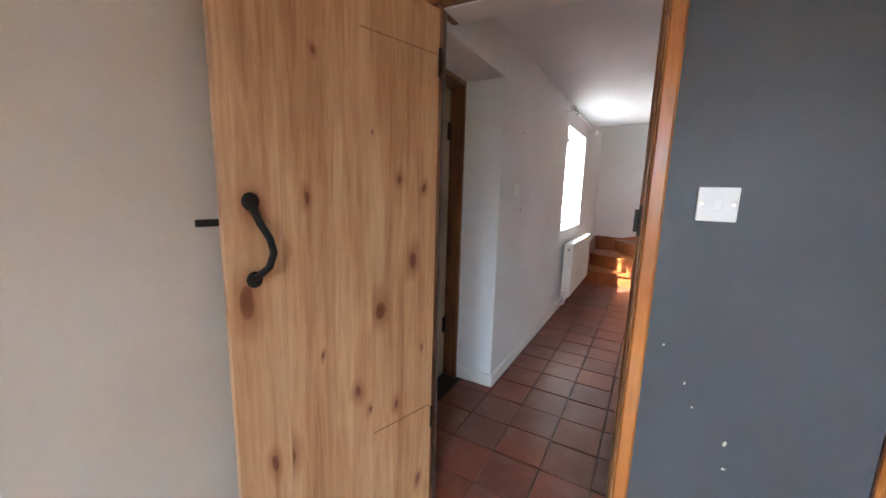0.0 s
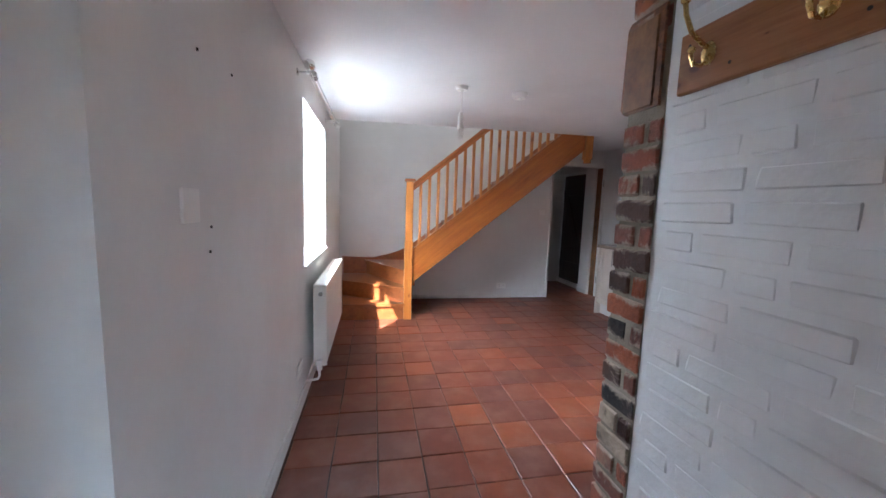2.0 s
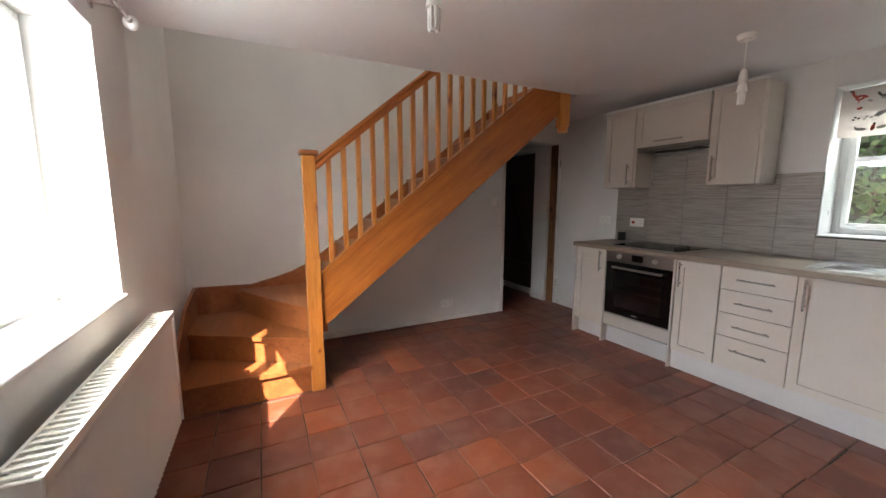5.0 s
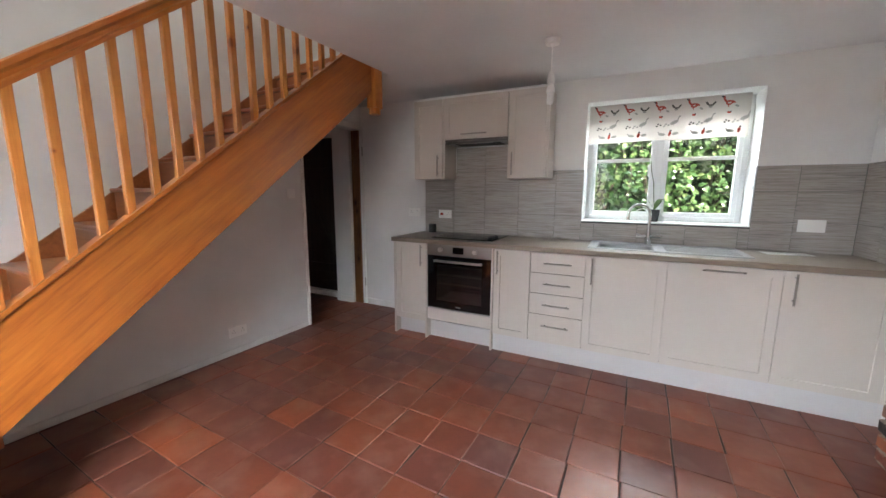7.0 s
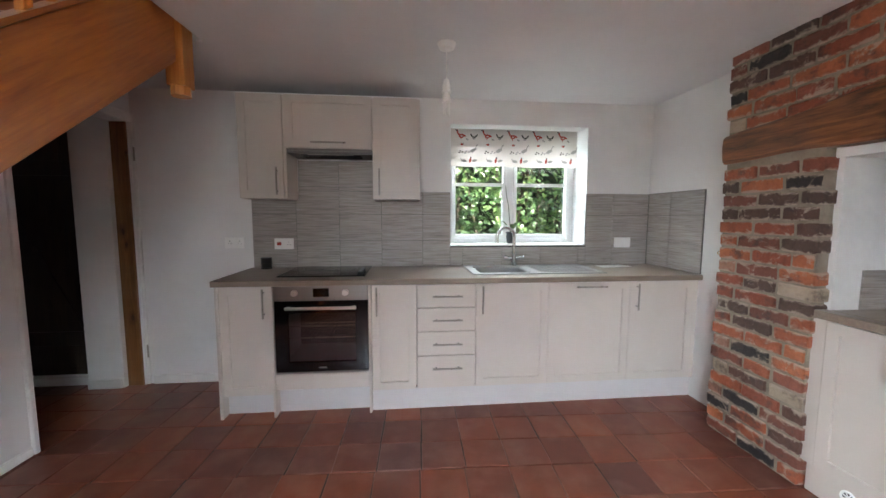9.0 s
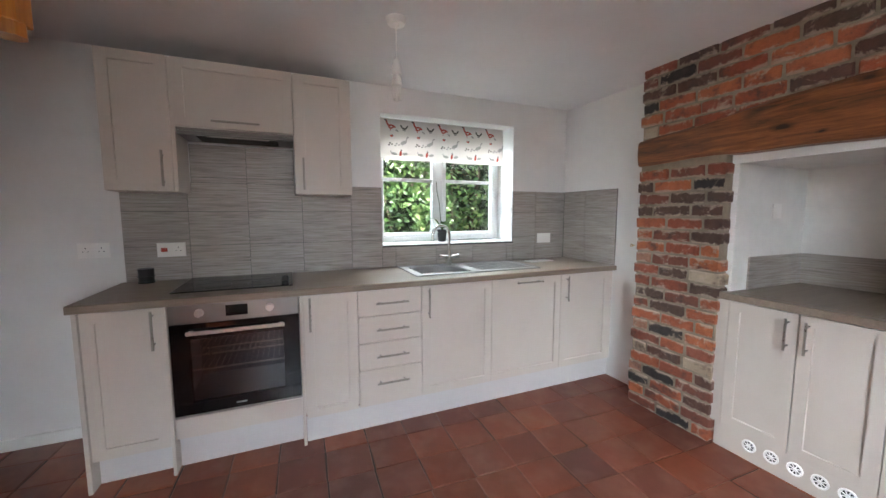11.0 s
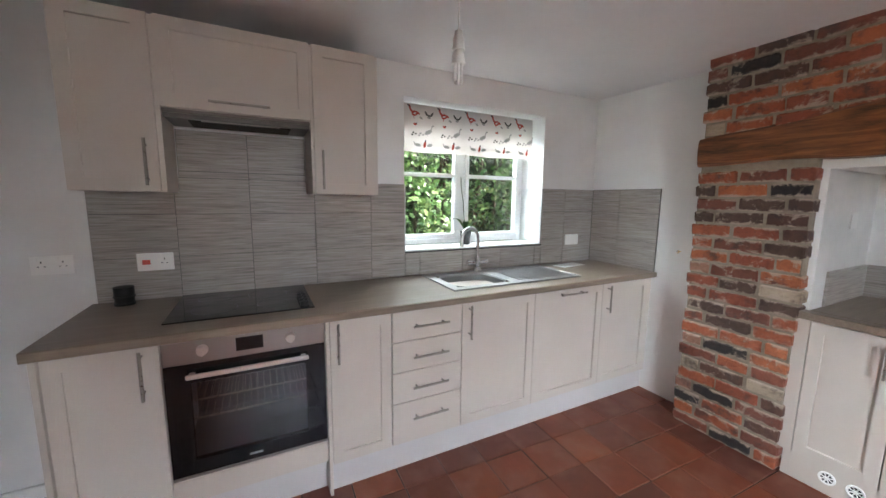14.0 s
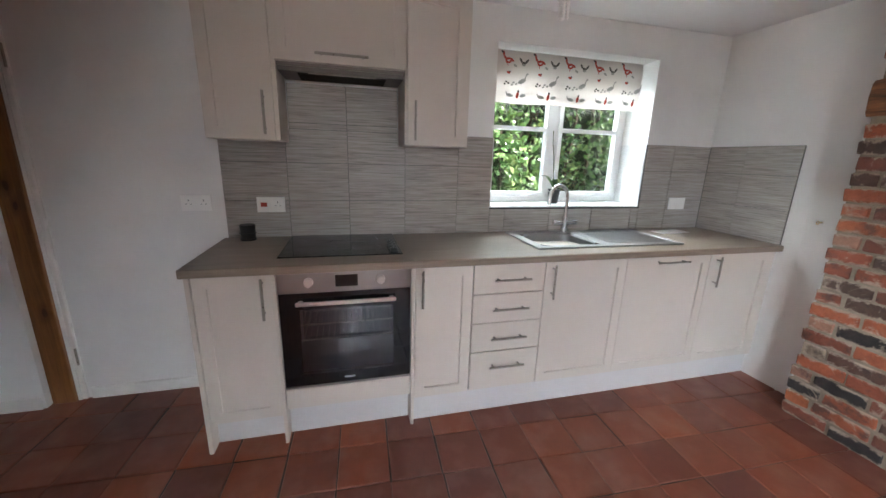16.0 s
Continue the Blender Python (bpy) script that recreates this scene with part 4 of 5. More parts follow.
for z in (0.22, 0.30):
    bm = bmesh.new()
    for x in (0.07, 0.42):
        rod(bm, (x, -0.25, z), (x, 0.25, z), 0.0045, 8)
    for k in range(18):
        y = -0.24 + k * 0.0282
        rod(bm, (0.07, y, z), (0.42, y, z), 0.0010, 5)
    part("oven_rack", bm, NICKEL, oven)
part("lower_panel", one(0.0, 0.018, -0.2985, 0.2985, -0.105, -0.002, 0.0015), CABINET, oven, "beige filler panel below the oven")

# ---- wall cabinets ----
UX = 3.055


def wall_unit(y0, y1, z0, z1, label):
    u = thing("wall_cabinet", label, "cabinet", pose(UX, (y0 + y1) / 2, z0), "kitchen wall cabinets")
    m = Matrix.Translation((-UX, -(y0 + y1) / 2, -z0))
    bm = boxes((UX + 0.022, 3.333, y0 + 0.001, y1 - 0.001, z0, z1, 0.001))
    bm.transform(m)
    part("body", bm, CABINET, u)
    return u, m


UZ0, UZ1 = 1.440, 2.152
u, m = wall_unit(5.108, 5.425, UZ0, UZ1, "tall beige shaker wall cabinet")
d = shaker(u, UX, 5.125, 5.424, UZ0, UZ1)
bar_handle(d, UX, 5.165, 1.56, 0.19, True)
placed(d, m)
u, m = wall_unit(4.170, 4.512, UZ0, UZ1, "tall beige shaker wall cabinet beside the window")
d = shaker(u, UX, 4.190, 4.500, UZ0, UZ1)
bar_handle(d, UX, 4.462, 1.56, 0.19, True)
placed(d, m)
u, m = wall_unit(4.512, 5.108, 1.792, UZ1, "beige lift-up wall cabinet over the hob")
d = shaker(u, UX - 0.002, 4.512, 5.108, 1.792, UZ1)
bar_handle(d, UX, 4.81, 1.828, 0.24, False)
placed(d, m)
hood = thing("cooker_hood", "slim grey cooker hood under the middle cabinet", "hood", pose(UX, 4.81, 1.745))
bm = boxes((0.03, 0.275, -0.295, 0.295, 0.012, 0.046, 0.002))
part("hood_body", bm, plain("hood_grey", (0.16, 0.15, 0.14), 0.45), hood)
part("grille", boxes(*[(0.06 + 0.02 * k, 0.072 + 0.02 * k, -0.21, 0.21, 0.006, 0.012, 0.001) for k in range(9)]), DARK, hood, "dark filter grille")
part("front_lip", one(0.015, 0.030, -0.295, 0.295, 0.030, 0.046, 0.002), plain("hood_lip", (0.22, 0.20, 0.18), 0.4, 0.5), hood, "thin grey lip")
part("lamp_cover", one(0.045, 0.055, -0.16, 0.16, 0.007, 0.0115, 0.001), STEEL, hood, "steel strip of the filter")

# ---- blind ----
blind = thing("roman_blind", "white cotton roman blind with a red and grey print, half raised", "blind", pose(3.425, 2.818, 1.735))
bm = bmesh.new()
rows_, cols_ = 14, 10
W_, H_ = 1.085, 0.305
grid = []
for r in range(rows_ + 1):
    z = H_ * r / rows_
    bulge = -0.0015 * math.sin(math.pi * min(z / 0.085, 1)) - 0.004 * math.sin(math.pi * z / H_)
    grid.append([bm.verts.new((bulge + 0.002 * math.sin(c * 2.1 + r), W_ * c / cols_, z + 0.004 * math.sin(c * 1.3) * (1 - r / rows_))) for c in range(cols_ + 1)])
for r in range(rows_):
    for c in range(cols_):
        bm.faces.new((grid[r][c], grid[r][c + 1], grid[r + 1][c + 1], grid[r + 1][c]))
bmesh.ops.solidify(bm, geom=bm.faces[:], thickness=0.006)
part("cloth", bm, FABRIC, blind, smooth=True)
part("headrail", one(0.008, 0.030, 0.0, W_, H_ - 0.03, H_ + 0.005, 0.003), UPVC, blind)


def print_x(z):
    return -0.0015 * math.sin(math.pi * min(z / 0.085, 1)) - 0.004 * math.sin(math.pi * z / H_) - 0.0095


def blob(bm, y, z, ry, rz, tilt=0.0, n=10):
    """A printed oval."""
    vs = []
    for k in range(n):
        a = 2 * math.pi * k / n
        dy, dz = ry * math.cos(a), rz * math.sin(a)
        yy, zz = y + dy * math.cos(tilt) - dz * math.sin(tilt), z + dy * math.sin(tilt) + dz * math.cos(tilt)
        yy = min(max(yy, 0.002), W_ - 0.002)
        vs.append(bm.verts.new((print_x(max(zz, 0)), yy, zz)))
    bm.faces.new(vs)


def stroke(bm, y, z, pts, w):
    """A printed line through pts, given from y, z."""
    for (a, b), (c, d) in zip(pts, pts[1:]):
        blob(bm, y + (a + c) / 2, z + (b + d) / 2, math.hypot(c - a, d - b) / 2 + w * 0.6, w, math.atan2(d - b, c - a), 8)


red, grey, dark = bmesh.new(), bmesh.new(), bmesh.new()
PACE = W_ / 5
for k in range(6):
    y = W_ - 0.085 - PACE * k
    if y > 0.03:
        # red curl with a hooked tip
        stroke(red, y, 0.246, [(-0.035, -0.004), (-0.010, 0.010), (0.016, 0.006), (0.030, 0.022), (0.034, 0.046)], 0.0075)
        stroke(red, y, 0.246, [(0.016, 0.006), (0.012, -0.012), (-0.006, -0.014), (-0.022, 0.000)], 0.0065)
        stroke(red, y, 0.246, [(0.004, -0.012), (0.002, -0.034)], 0.0028)
        blob(dark, y + 0.040, 0.290, 0.011, 0.006, 0.5)
        blob(red, y - 0.004, 0.176, 0.013, 0.008, 0.2)
        blob(dark, y - 0.014, 0.181, 0.006, 0.005)
        # grey teardrop on two short lines
        blob(grey, y - 0.100, 0.130, 0.030, 0.0135, -0.45)
        stroke(grey, y - 0.100, 0.130, [(-0.018, 0.008), (-0.024, 0.030), (-0.032, 0.046), (-0.040, 0.043)], 0.0048)
        stroke(grey, y - 0.100, 0.130, [(0.004, -0.010), (0.006, -0.026)], 0.002)
        blob(red, y - 0.075, 0.047, 0.010, 0.021, 0.2)
        blob(dark, y - 0.080, 0.070, 0.007, 0.008)
    if y > -0.02:
        blob(grey, y - 0.058 + 0.01, 0.218, 0.014, 0.007, 0.5)
        stroke(dark, y + 0.112, 0.240, [(0.028, 0.022), (0.012, -0.002), (-0.012, -0.004), (-0.030, 0.018)], 0.0068) if y + 0.15 < W_ else None
        blob(grey, y + 0.112, 0.226, 0.014, 0.009) if y + 0.15 < W_ else None
        for dy, dz in ((-0.012, 0.004), (0.012, -0.002), (0.004, 0.012)):
            blob(dark, max(y + 0.004 + dy, 0.01), 0.110 + dz, 0.0075, 0.006, dy * 30)
            blob(grey, max(y - 0.048 + dy * 1.2, 0.01), 0.108 + dz, 0.009, 0.006, -0.4)
        blob(grey, max(y - 0.022, 0.03), 0.044, 0.025, 0.011, 0.15)
        stroke(grey, max(y - 0.022, 0.03), 0.044, [(0.018, 0.006), (0.028, 0.020)], 0.0045)
    if 0 < y + 0.065 - PACE:
        blob(grey, y + 0.075 - PACE + 0.03, 0.046, 0.022, 0.011, -0.2)
tagged(part("red_print", red, PRINT_RED, blind, "red printed marks"), kind="stuff")
tagged(part("grey_print", grey, PRINT_GREY, blind, "grey printed marks"), kind="stuff")
tagged(part("dark_print", dark, PRINT_DARK, blind, "small dark printed marks"), kind="stuff")
# ---- fittings ----


def socket(name, m, double, label, marks=True, color=PLASTIC):
    """A wall plate in the plane x = 0, facing -x."""
    w, h = (0.146, 0.086) if double else (0.086, 0.086)
    s = thing(name, label, "socket" if "socket" in name else "switch", m)
    part("plate", one(-0.009, -0.0005, -w / 2, w / 2, -h / 2, h / 2, 0.003, seg=2), color, s)
    return s


def outlet(name, m, label, red=False):
    s = socket(name, m, True, label)
    for y in (-0.036, 0.036):
        if red and y > 0:
            part("cooker_switch", one(-0.013, -0.0095, y - 0.016, y + 0.016, -0.012, 0.012, 0.002), PRINT_RED, s, "red rocker switch")
            continue
        for dy, dz, sx_, sz_ in ((0, 0.014, 0.004, 0.008), (-0.011, -0.006, 0.006, 0.003), (0.011, -0.006, 0.006, 0.003)):
            part("pin_hole", one(-0.0098, -0.0093, y + dy - sx_ / 2, y + dy + sx_ / 2, dz - sz_ / 2, dz + sz_ / 2), BLACK, s)
        part("rocker", one(-0.013, -0.0095, y + 0.016 - 0.005, y + 0.016 + 0.005, 0.018, 0.034, 0.001), PLASTIC, s)
    return s


outlet("wall_socket", pose(3.350, 5.60, 1.108), "white double wall socket on the plain wall")
outlet("wall_socket", pose(3.338, 5.227, 1.100), "white cooker socket with a red switch on the tiles", True)
sw = socket("wall_socket", pose(3.338, 2.425, 1.10), True, "white blank double switch plate on the tiles")
outlet("wall_socket", S @ pose(1.49, 0.914, 0.185, 0, 0, 90), "white double socket low under the stairs")
outlet("wall_socket", W @ pose(0.0, 1.69, 0.27, 0, 0, 180), "white double socket low on the outer wall")
socket("light_switch", S @ pose(2.08, 0.914, 1.30, 0, 0, 90), False, "white light switch by the rear doorway")
s = socket("light_switch", W @ pose(0.0, 0.37, 1.31, 0, 0, 180), False, "white light switch on the window wall")
s = socket("light_switch", pose(0.203, 1.024, 1.296, 0, 0, 90), False, "white one-gang light switch on the grey wall")
part("rocker", one(-0.014, -0.0095, -0.010, 0.010, -0.013, 0.013, 0.002), PLASTIC, s)
for y in (-0.033, 0.033):
    bm = bmesh.new()
    rod(bm, (-0.0105, y, 0), (-0.009, y, 0), 0.004, 10)
    part("screw", bm, CHROME, s)

jar = thing("small_speaker", "small round black plastic pot on the worktop", "pot", pose(3.275, 5.345, 0.9125))
bm = bmesh.new()
rod(bm, (0, 0, 0), (0, 0, 0.012), 0.040, 24)
rod(bm, (0, 0, 0.012), (0, 0, 0.085), 0.037, 24, 0.039)
part("body", bm, BLACK, jar, smooth=True)
bm = bmesh.new()
tube(bm, arc((0, 0, 0.040), 0.040, 0, 360, 24, (1, 0, 0), (0, 1, 0)), 0.003, 6)
part("band", bm, BLACK, jar)
papers = thing("leaflet", "white paper leaflet lying on the worktop", "paper", pose(3.20, 2.57, 0.9125, 0, 0, 8))
part("sheet", boxes((-0.05, 0.05, -0.13, 0.13, 0.0, 0.002), (-0.045, 0.055, -0.12, 0.135, 0.0021, 0.004)), PLASTIC, papers)
plant = thing("potted_plant", "small orchid with green leaves in a dark pot on the sill", "plant", pose(3.50, 3.36, 1.0845))
bm = bmesh.new()
rod(bm, (0, 0, 0), (0, 0, 0.10), 0.032, 20, 0.044)
part("pot", bm, plain("pot_grey", (0.05, 0.05, 0.052), 0.5), plant, smooth=True)
for k, (a, l, h) in enumerate(((200, 0.16, 0.09), (330, 0.14, 0.07), (90, 0.13, 0.10))):
    bm = bmesh.new()
    u_ = Vector((math.cos(radians(a)), math.sin(radians(a)), 0))
    side = Vector((-u_.y, u_.x, 0))
    prev = None
    for j in range(7):
        f_ = j / 6
        c = u_ * l * f_ + Vector((0, 0, 0.10 + h * math.sin(f_ * 2.2)))
        w_ = 0.022 * math.sin(math.pi * min(f_ * 0.9 + 0.12, 1.0))
        row = [bm.verts.new(c + side * w_), bm.verts.new(c - Vector((0, 0, 0.004))), bm.verts.new(c - side * w_)]
        if prev:
            for q in range(2):
                bm.faces.new((prev[q], prev[q + 1], row[q + 1], row[q]))
        prev = row
    bmesh.ops.solidify(bm, geom=bm.faces[:], thickness=0.002)
    part("leaf", bm, LEAF, plant, smooth=True)
bm = bmesh.new()
tube(bm, [(0, 0, 0.10), (0.01, 0.01, 0.2), (0.01, 0.02, 0.32), (0.0, 0.045, 0.42), (-0.01, 0.055, 0.50)], 0.003, 6)
part("stem", bm, plain("stem_green", (0.06, 0.11, 0.03), 0.5), plant)
bm = bmesh.new()
tube(bm, [(-0.01, 0.03, 0.07), (-0.02, 0.08, 0.11), (-0.03, 0.13, 0.09)], 0.003, 6)
part("air_root", bm, PLASTIC, plant)


def pendant(x, y, label):
    z = ceil_z(x)
    p = thing("pendant_light", label, "ceiling light", pose(x, y, z), "pendant lights")
    bm = bmesh.new()
    rod(bm, (0, 0, -0.002), (0, 0, -0.028), 0.050, 28, 0.040)
    rod(bm, (0, 0, -0.028), (0, 0, -0.038), 0.016, 16, 0.010)
    part("ceiling_rose", bm, PLASTIC, p, smooth=True)
    bm = bmesh.new()
    rod(bm, (0, 0, -0.036), (0, 0, -0.20), 0.0035, 8)
    part("cord", bm, PLASTIC, p)
    bm = bmesh.new()
    rod(bm, (0, 0, -0.188), (0, 0, -0.215), 0.014, 16, 0.019)
    rod(bm, (0, 0, -0.215), (0, 0, -0.250), 0.0215, 18)
    rod(bm, (0, 0, -0.250), (0, 0, -0.257), 0.025, 18)
    part("lampholder", bm, PLASTIC, p, smooth=True)
    bm = bmesh.new()
    rod(bm, (0, 0, -0.257), (0, 0, -0.268), 0.016, 16)
    rod(bm, (0, 0, -0.268), (0, 0, -0.308), 0.021, 18, 0.027)
    b = part("bulb_base", bm, PLASTIC, p, smooth=True)
    for a in (0, 120, 240):
        c = Vector((0.013 * math.cos(radians(a)), 0.013 * math.sin(radians(a)), 0))
        t_ = Vector((-math.sin(radians(a)), math.cos(radians(a)), 0)) * 0.007
        bm = bmesh.new()
        tube(bm, [c - t_ + Vector((0, 0, -0.305)), c - t_ + Vector((0, 0, -0.365)), c - t_ * 0.6 + Vector((0, 0, -0.373)), c + t_ * 0.6 + Vector((0, 0, -0.373)),
                  c + t_ + Vector((0, 0, -0.365)), c + t_ + Vector((0, 0, -0.305))], 0.0062, 8)
        part("bulb_tube", bm, PLASTIC, b, smooth=True)
    return p


pendant(2.412, 4.05, "bare white pendant lamp with a low-energy bulb over the kitchen")
pendant(0.43, 4.06, "bare white pendant lamp near the stairs")
sm = thing("smoke_alarm", "round white smoke alarm on the ceiling", "smoke alarm", pose(0.905, 4.085, ceil_z(0.905)))
bm = bmesh.new()
rod(bm, (0, 0, -0.001), (0, 0, -0.016), 0.062, 28)
rod(bm, (0, 0, -0.016), (0, 0, -0.040), 0.058, 28, 0.046)
part("body", bm, PLASTIC, sm, smooth=True)
bm = bmesh.new()
rod(bm, (0, 0, -0.040), (0, 0, -0.050), 0.018, 18, 0.013)
part("test_button", bm, PLASTIC, sm, smooth=True)

# radiator
rad = thing("radiator", "cream enamelled panel radiator below the window", "radiator", W @ pose(0.055, 1.93, 0))
L_ = 1.22
bm = bmesh.new()
nn = 36
prev = None
for k in range(nn * 2 + 1):
    y = L_ * k / (nn * 2)
    x = 0.075 + (0.006 if k % 2 else 0.0)
    row = [bm.verts.new((x, y, 0.175)), bm.verts.new((x, y, 0.742)), bm.verts.new((0.055, y, 0.742)), bm.verts.new((0.055, y, 0.175))]
    if prev:
        for q in range(4):
            bm.faces.new((prev[q], prev[(q + 1) % 4], row[(q + 1) % 4], row[q]))
    else:
        bm.faces.new(row)
    prev = row
bm.faces.new(prev)
bmesh.ops.recalc_face_normals(bm, faces=bm.faces[:])
part("front_panel", bm, RADIATOR, rad)
part("back_panel", one(0.0, 0.018, 0.0, L_, 0.175, 0.742, 0.004), RADIATOR, rad)
part("top_grille", boxes((-0.005, 0.004, 0, L_, 0.735, 0.762), (0.078, 0.088, 0, L_, 0.735, 0.762), *[(0.004, 0.078, L_ * k / 40 - (0.004 if k else 0), L_ * k / 40 + 0.006, 0.754, 0.761) for k in range(40)]), RADIATOR, rad)
for y in (-0.006, L_):
    part("side_panel", one(-0.004, 0.088, y, y + 0.006, 0.18, 0.764, 0.003), RADIATOR, rad)
bm = bmesh.new()
rod(bm, (0.045, -0.006, 0.70), (0.045, -0.018, 0.70), 0.014, 14)
part("air_valve", bm, NICKEL, rad)
bm = bmesh.new()
rod(bm, (0.04, -0.004, 0.20), (0.04, -0.04, 0.20), 0.016, 14)
rod(bm, (0.04, -0.035, 0.235), (0.04, -0.035, 0.165), 0.020, 14)
part("valve", bm, PLASTIC, rad, smooth=True)
bm = bmesh.new()
tube(bm, [(0.04, -0.035, 0.17), (0.04, -0.036, 0.12), (0.032, -0.05, 0.105), (-0.02, -0.055, 0.10), (-0.05, -0.055, 0.10)], 0.009, 10)
part("pipe", bm, PLASTIC, rad, smooth=True)

# curtain pole
pole = thing("curtain_pole", "chrome curtain pole with ball ends over the window", "curtain pole", W @ pose(0, 1.62, 2.09))
bm = bmesh.new()
rod(bm, (0.095, 0.05, 0.0), (0.095, 1.46, 0.0), 0.009, 14)
part("rod", bm, CHROME, pole, smooth=True)
for y, s in ((0.02, -1), (1.47, 1)):
    bm = bmesh.new()
    rod(bm, (0.095, y, 0), (0.095, y + s * 0.03, 0), 0.013, 14)
    ball(bm, (0.095, y + s * 0.055, 0), 0.030, 16)
    part("finial", bm, CHROME if s < 0 else PLASTIC, pole, smooth=True)
for y in (0.10, 1.38):
    bm = bmesh.new()
    rod(bm, (0.0005, y, 0), (0.006, y, 0), 0.022, 16)
    tube(bm, [(0.004, y, 0), (0.085, y, 0.0), (0.095, y, -0.014)], 0.006, 8)
    part("bracket", bm, CHROME, pole, smooth=True)
for k in range(6):
    bm = bmesh.new()
    tube(bm, arc((0.095, 0.09 + 0.012 * k, -0.008), 0.019, 0, 360, 18, (1, 0, 0), (0, 0.15, 1)), 0.0022, 6)
    part("curtain_ring", bm, CHROME, pole, smooth=True)
# small wall plugs left in the plaster
for y, z in ((0.45, 1.712), (0.685, 1.726), (0.493, 1.25), (0.48, 1.18)):
    p = thing("wall_plug", "small empty grey wall plug", "wall plug", W @ pose(0.0005, y, z), "wall plugs")
    bm = bmesh.new()
    rod(bm, (0, 0, 0), (0.003, 0, 0), 0.0045, 8)
    part("plug", bm, DARK, p)

# ---- hall: hook rail and meter box ----
hr = thing("coat_hook_rail", "stained pine board with brass coat hooks", "coat rack", pose(0.499, 1.18, 1.636))
bm = boxes((0, 0.018, 0, 0.99, 0, 0.148, 0.004))
part("board", bm, RAILWOOD, hr)
for y in (0.905, 0.675, 0.445, 0.215):
    bm = bmesh.new()
    ball(bm, (-0.002, y, 0.075), 0.024, 14, (0.35, 0.8, 1.2))
    tube(bm, [(0.0, y, 0.085), (-0.025, y, 0.095), (-0.055, y, 0.115), (-0.075, y, 0.150), (-0.080, y, 0.175)], 0.0055, 8)
    ball(bm, (-0.080, y, 0.182), 0.011, 12)
    tube(bm, [(0.0, y, 0.065), (-0.020, y, 0.045), (-0.040, y, 0.045), (-0.050, y, 0.062), (-0.050, y, 0.072)], 0.005, 8)
    ball(bm, (-0.050, y, 0.076), 0.009, 10)
    part("hook", bm, BRASS, hr, "brass double coat hook", True)
    for dy in (-0.055, 0.055):
        bm = bmesh.new()
        rod(bm, (-0.0008, y + dy, 0.075 + dy * 0.7), (0.002, y + dy, 0.075 + dy * 0.7), 0.004, 8)
        part("screw_hole", bm, BLACK, hr)
mb = thing("meter_cupboard", "white boxed cupboard high on the hall wall", "cupboard", pose(0.33, 2.03, 2.02))
part("box", one(0, 0.188, 0, 0.33, 0, 0.19, 0.004), GLOSS_WHITE, mb)
part("door", one(-0.016, -0.001, 0.004, 0.326, 0.004, 0.186, 0.003), GLOSS_WHITE, mb)
cb = thing("cable_trunking", "white plastic cable trunking on the brick wall", "trunking", pose(0.5105, 1.94, 1.86))
part("trunk", one(-0.014, 0.0, 0, 0.028, 0, 0.36, 0.003), PLASTIC, cb)

# ---- alcove cabinet ----
AF = 2.352
au = thing("alcove_cabinet", "beige two-door base cabinet in the fireplace alcove", "cabinet", pose(1.54, AF, 0))
part("body", one(-0.49, 0.32, -0.55, -0.022, 0.14, 0.850), CABINET, au)


def alcove_door(x0, x1, hx):
    g, st, z0, z1 = 0.0015, 0.072, 0.150, 0.845
    x0, x1 = x0 + g - 1.54, x1 - g - 1.54
    bm = one(x0, x1, -0.02, 0, z0, z1)
    sunk(bm, Vector((0, 1, 0)), st)
    d = part("door", bm, CABINET, au)
    bm = bmesh.new()
    rod(bm, (hx - 1.54, 0.032, 0.665), (hx - 1.54, 0.032, 0.855 - 0.035), 0.0055, 10)
    for z in (0.685, 0.80):
        rod(bm, (hx - 1.54, 0, z), (hx - 1.54, 0.032, z), 0.0045, 8)
    part("handle", bm, NICKEL, d, "brushed nickel bar handle", True)


alcove_door(1.535, 1.832, 1.572)
alcove_door(1.236, 1.533, 1.497)
part("side_filler", one(0.294, 0.352, -0.03, -0.004, 0.14, 0.850, 0.002), CABINET, au)
part("side_filler", one(-0.49, -0.306, -0.03, -0.004, 0.14, 0.850, 0.002), CABINET, au)
aw = thing("alcove_worktop", "grey-brown laminate worktop in the alcove", "worktop", pose(1.45, 1.6, 0.851))
part("slab", one(-0.409, 0.411, 0.002, 0.70, 0, 0.038, 0.003), WORKTOP, aw)
part("front_piece", one(-0.409, 0.465, 0.701, 0.765, 0, 0.038, 0.003), WORKTOP, aw)
ap = thing("alcove_plinth", "beige plinth with round white vents", "plinth", pose(1.45, 2.32, 0))
part("board", one(-0.43, 0.42, 0.0, 0.016, 0.0, 0.148, 0.001), CABINET, ap)
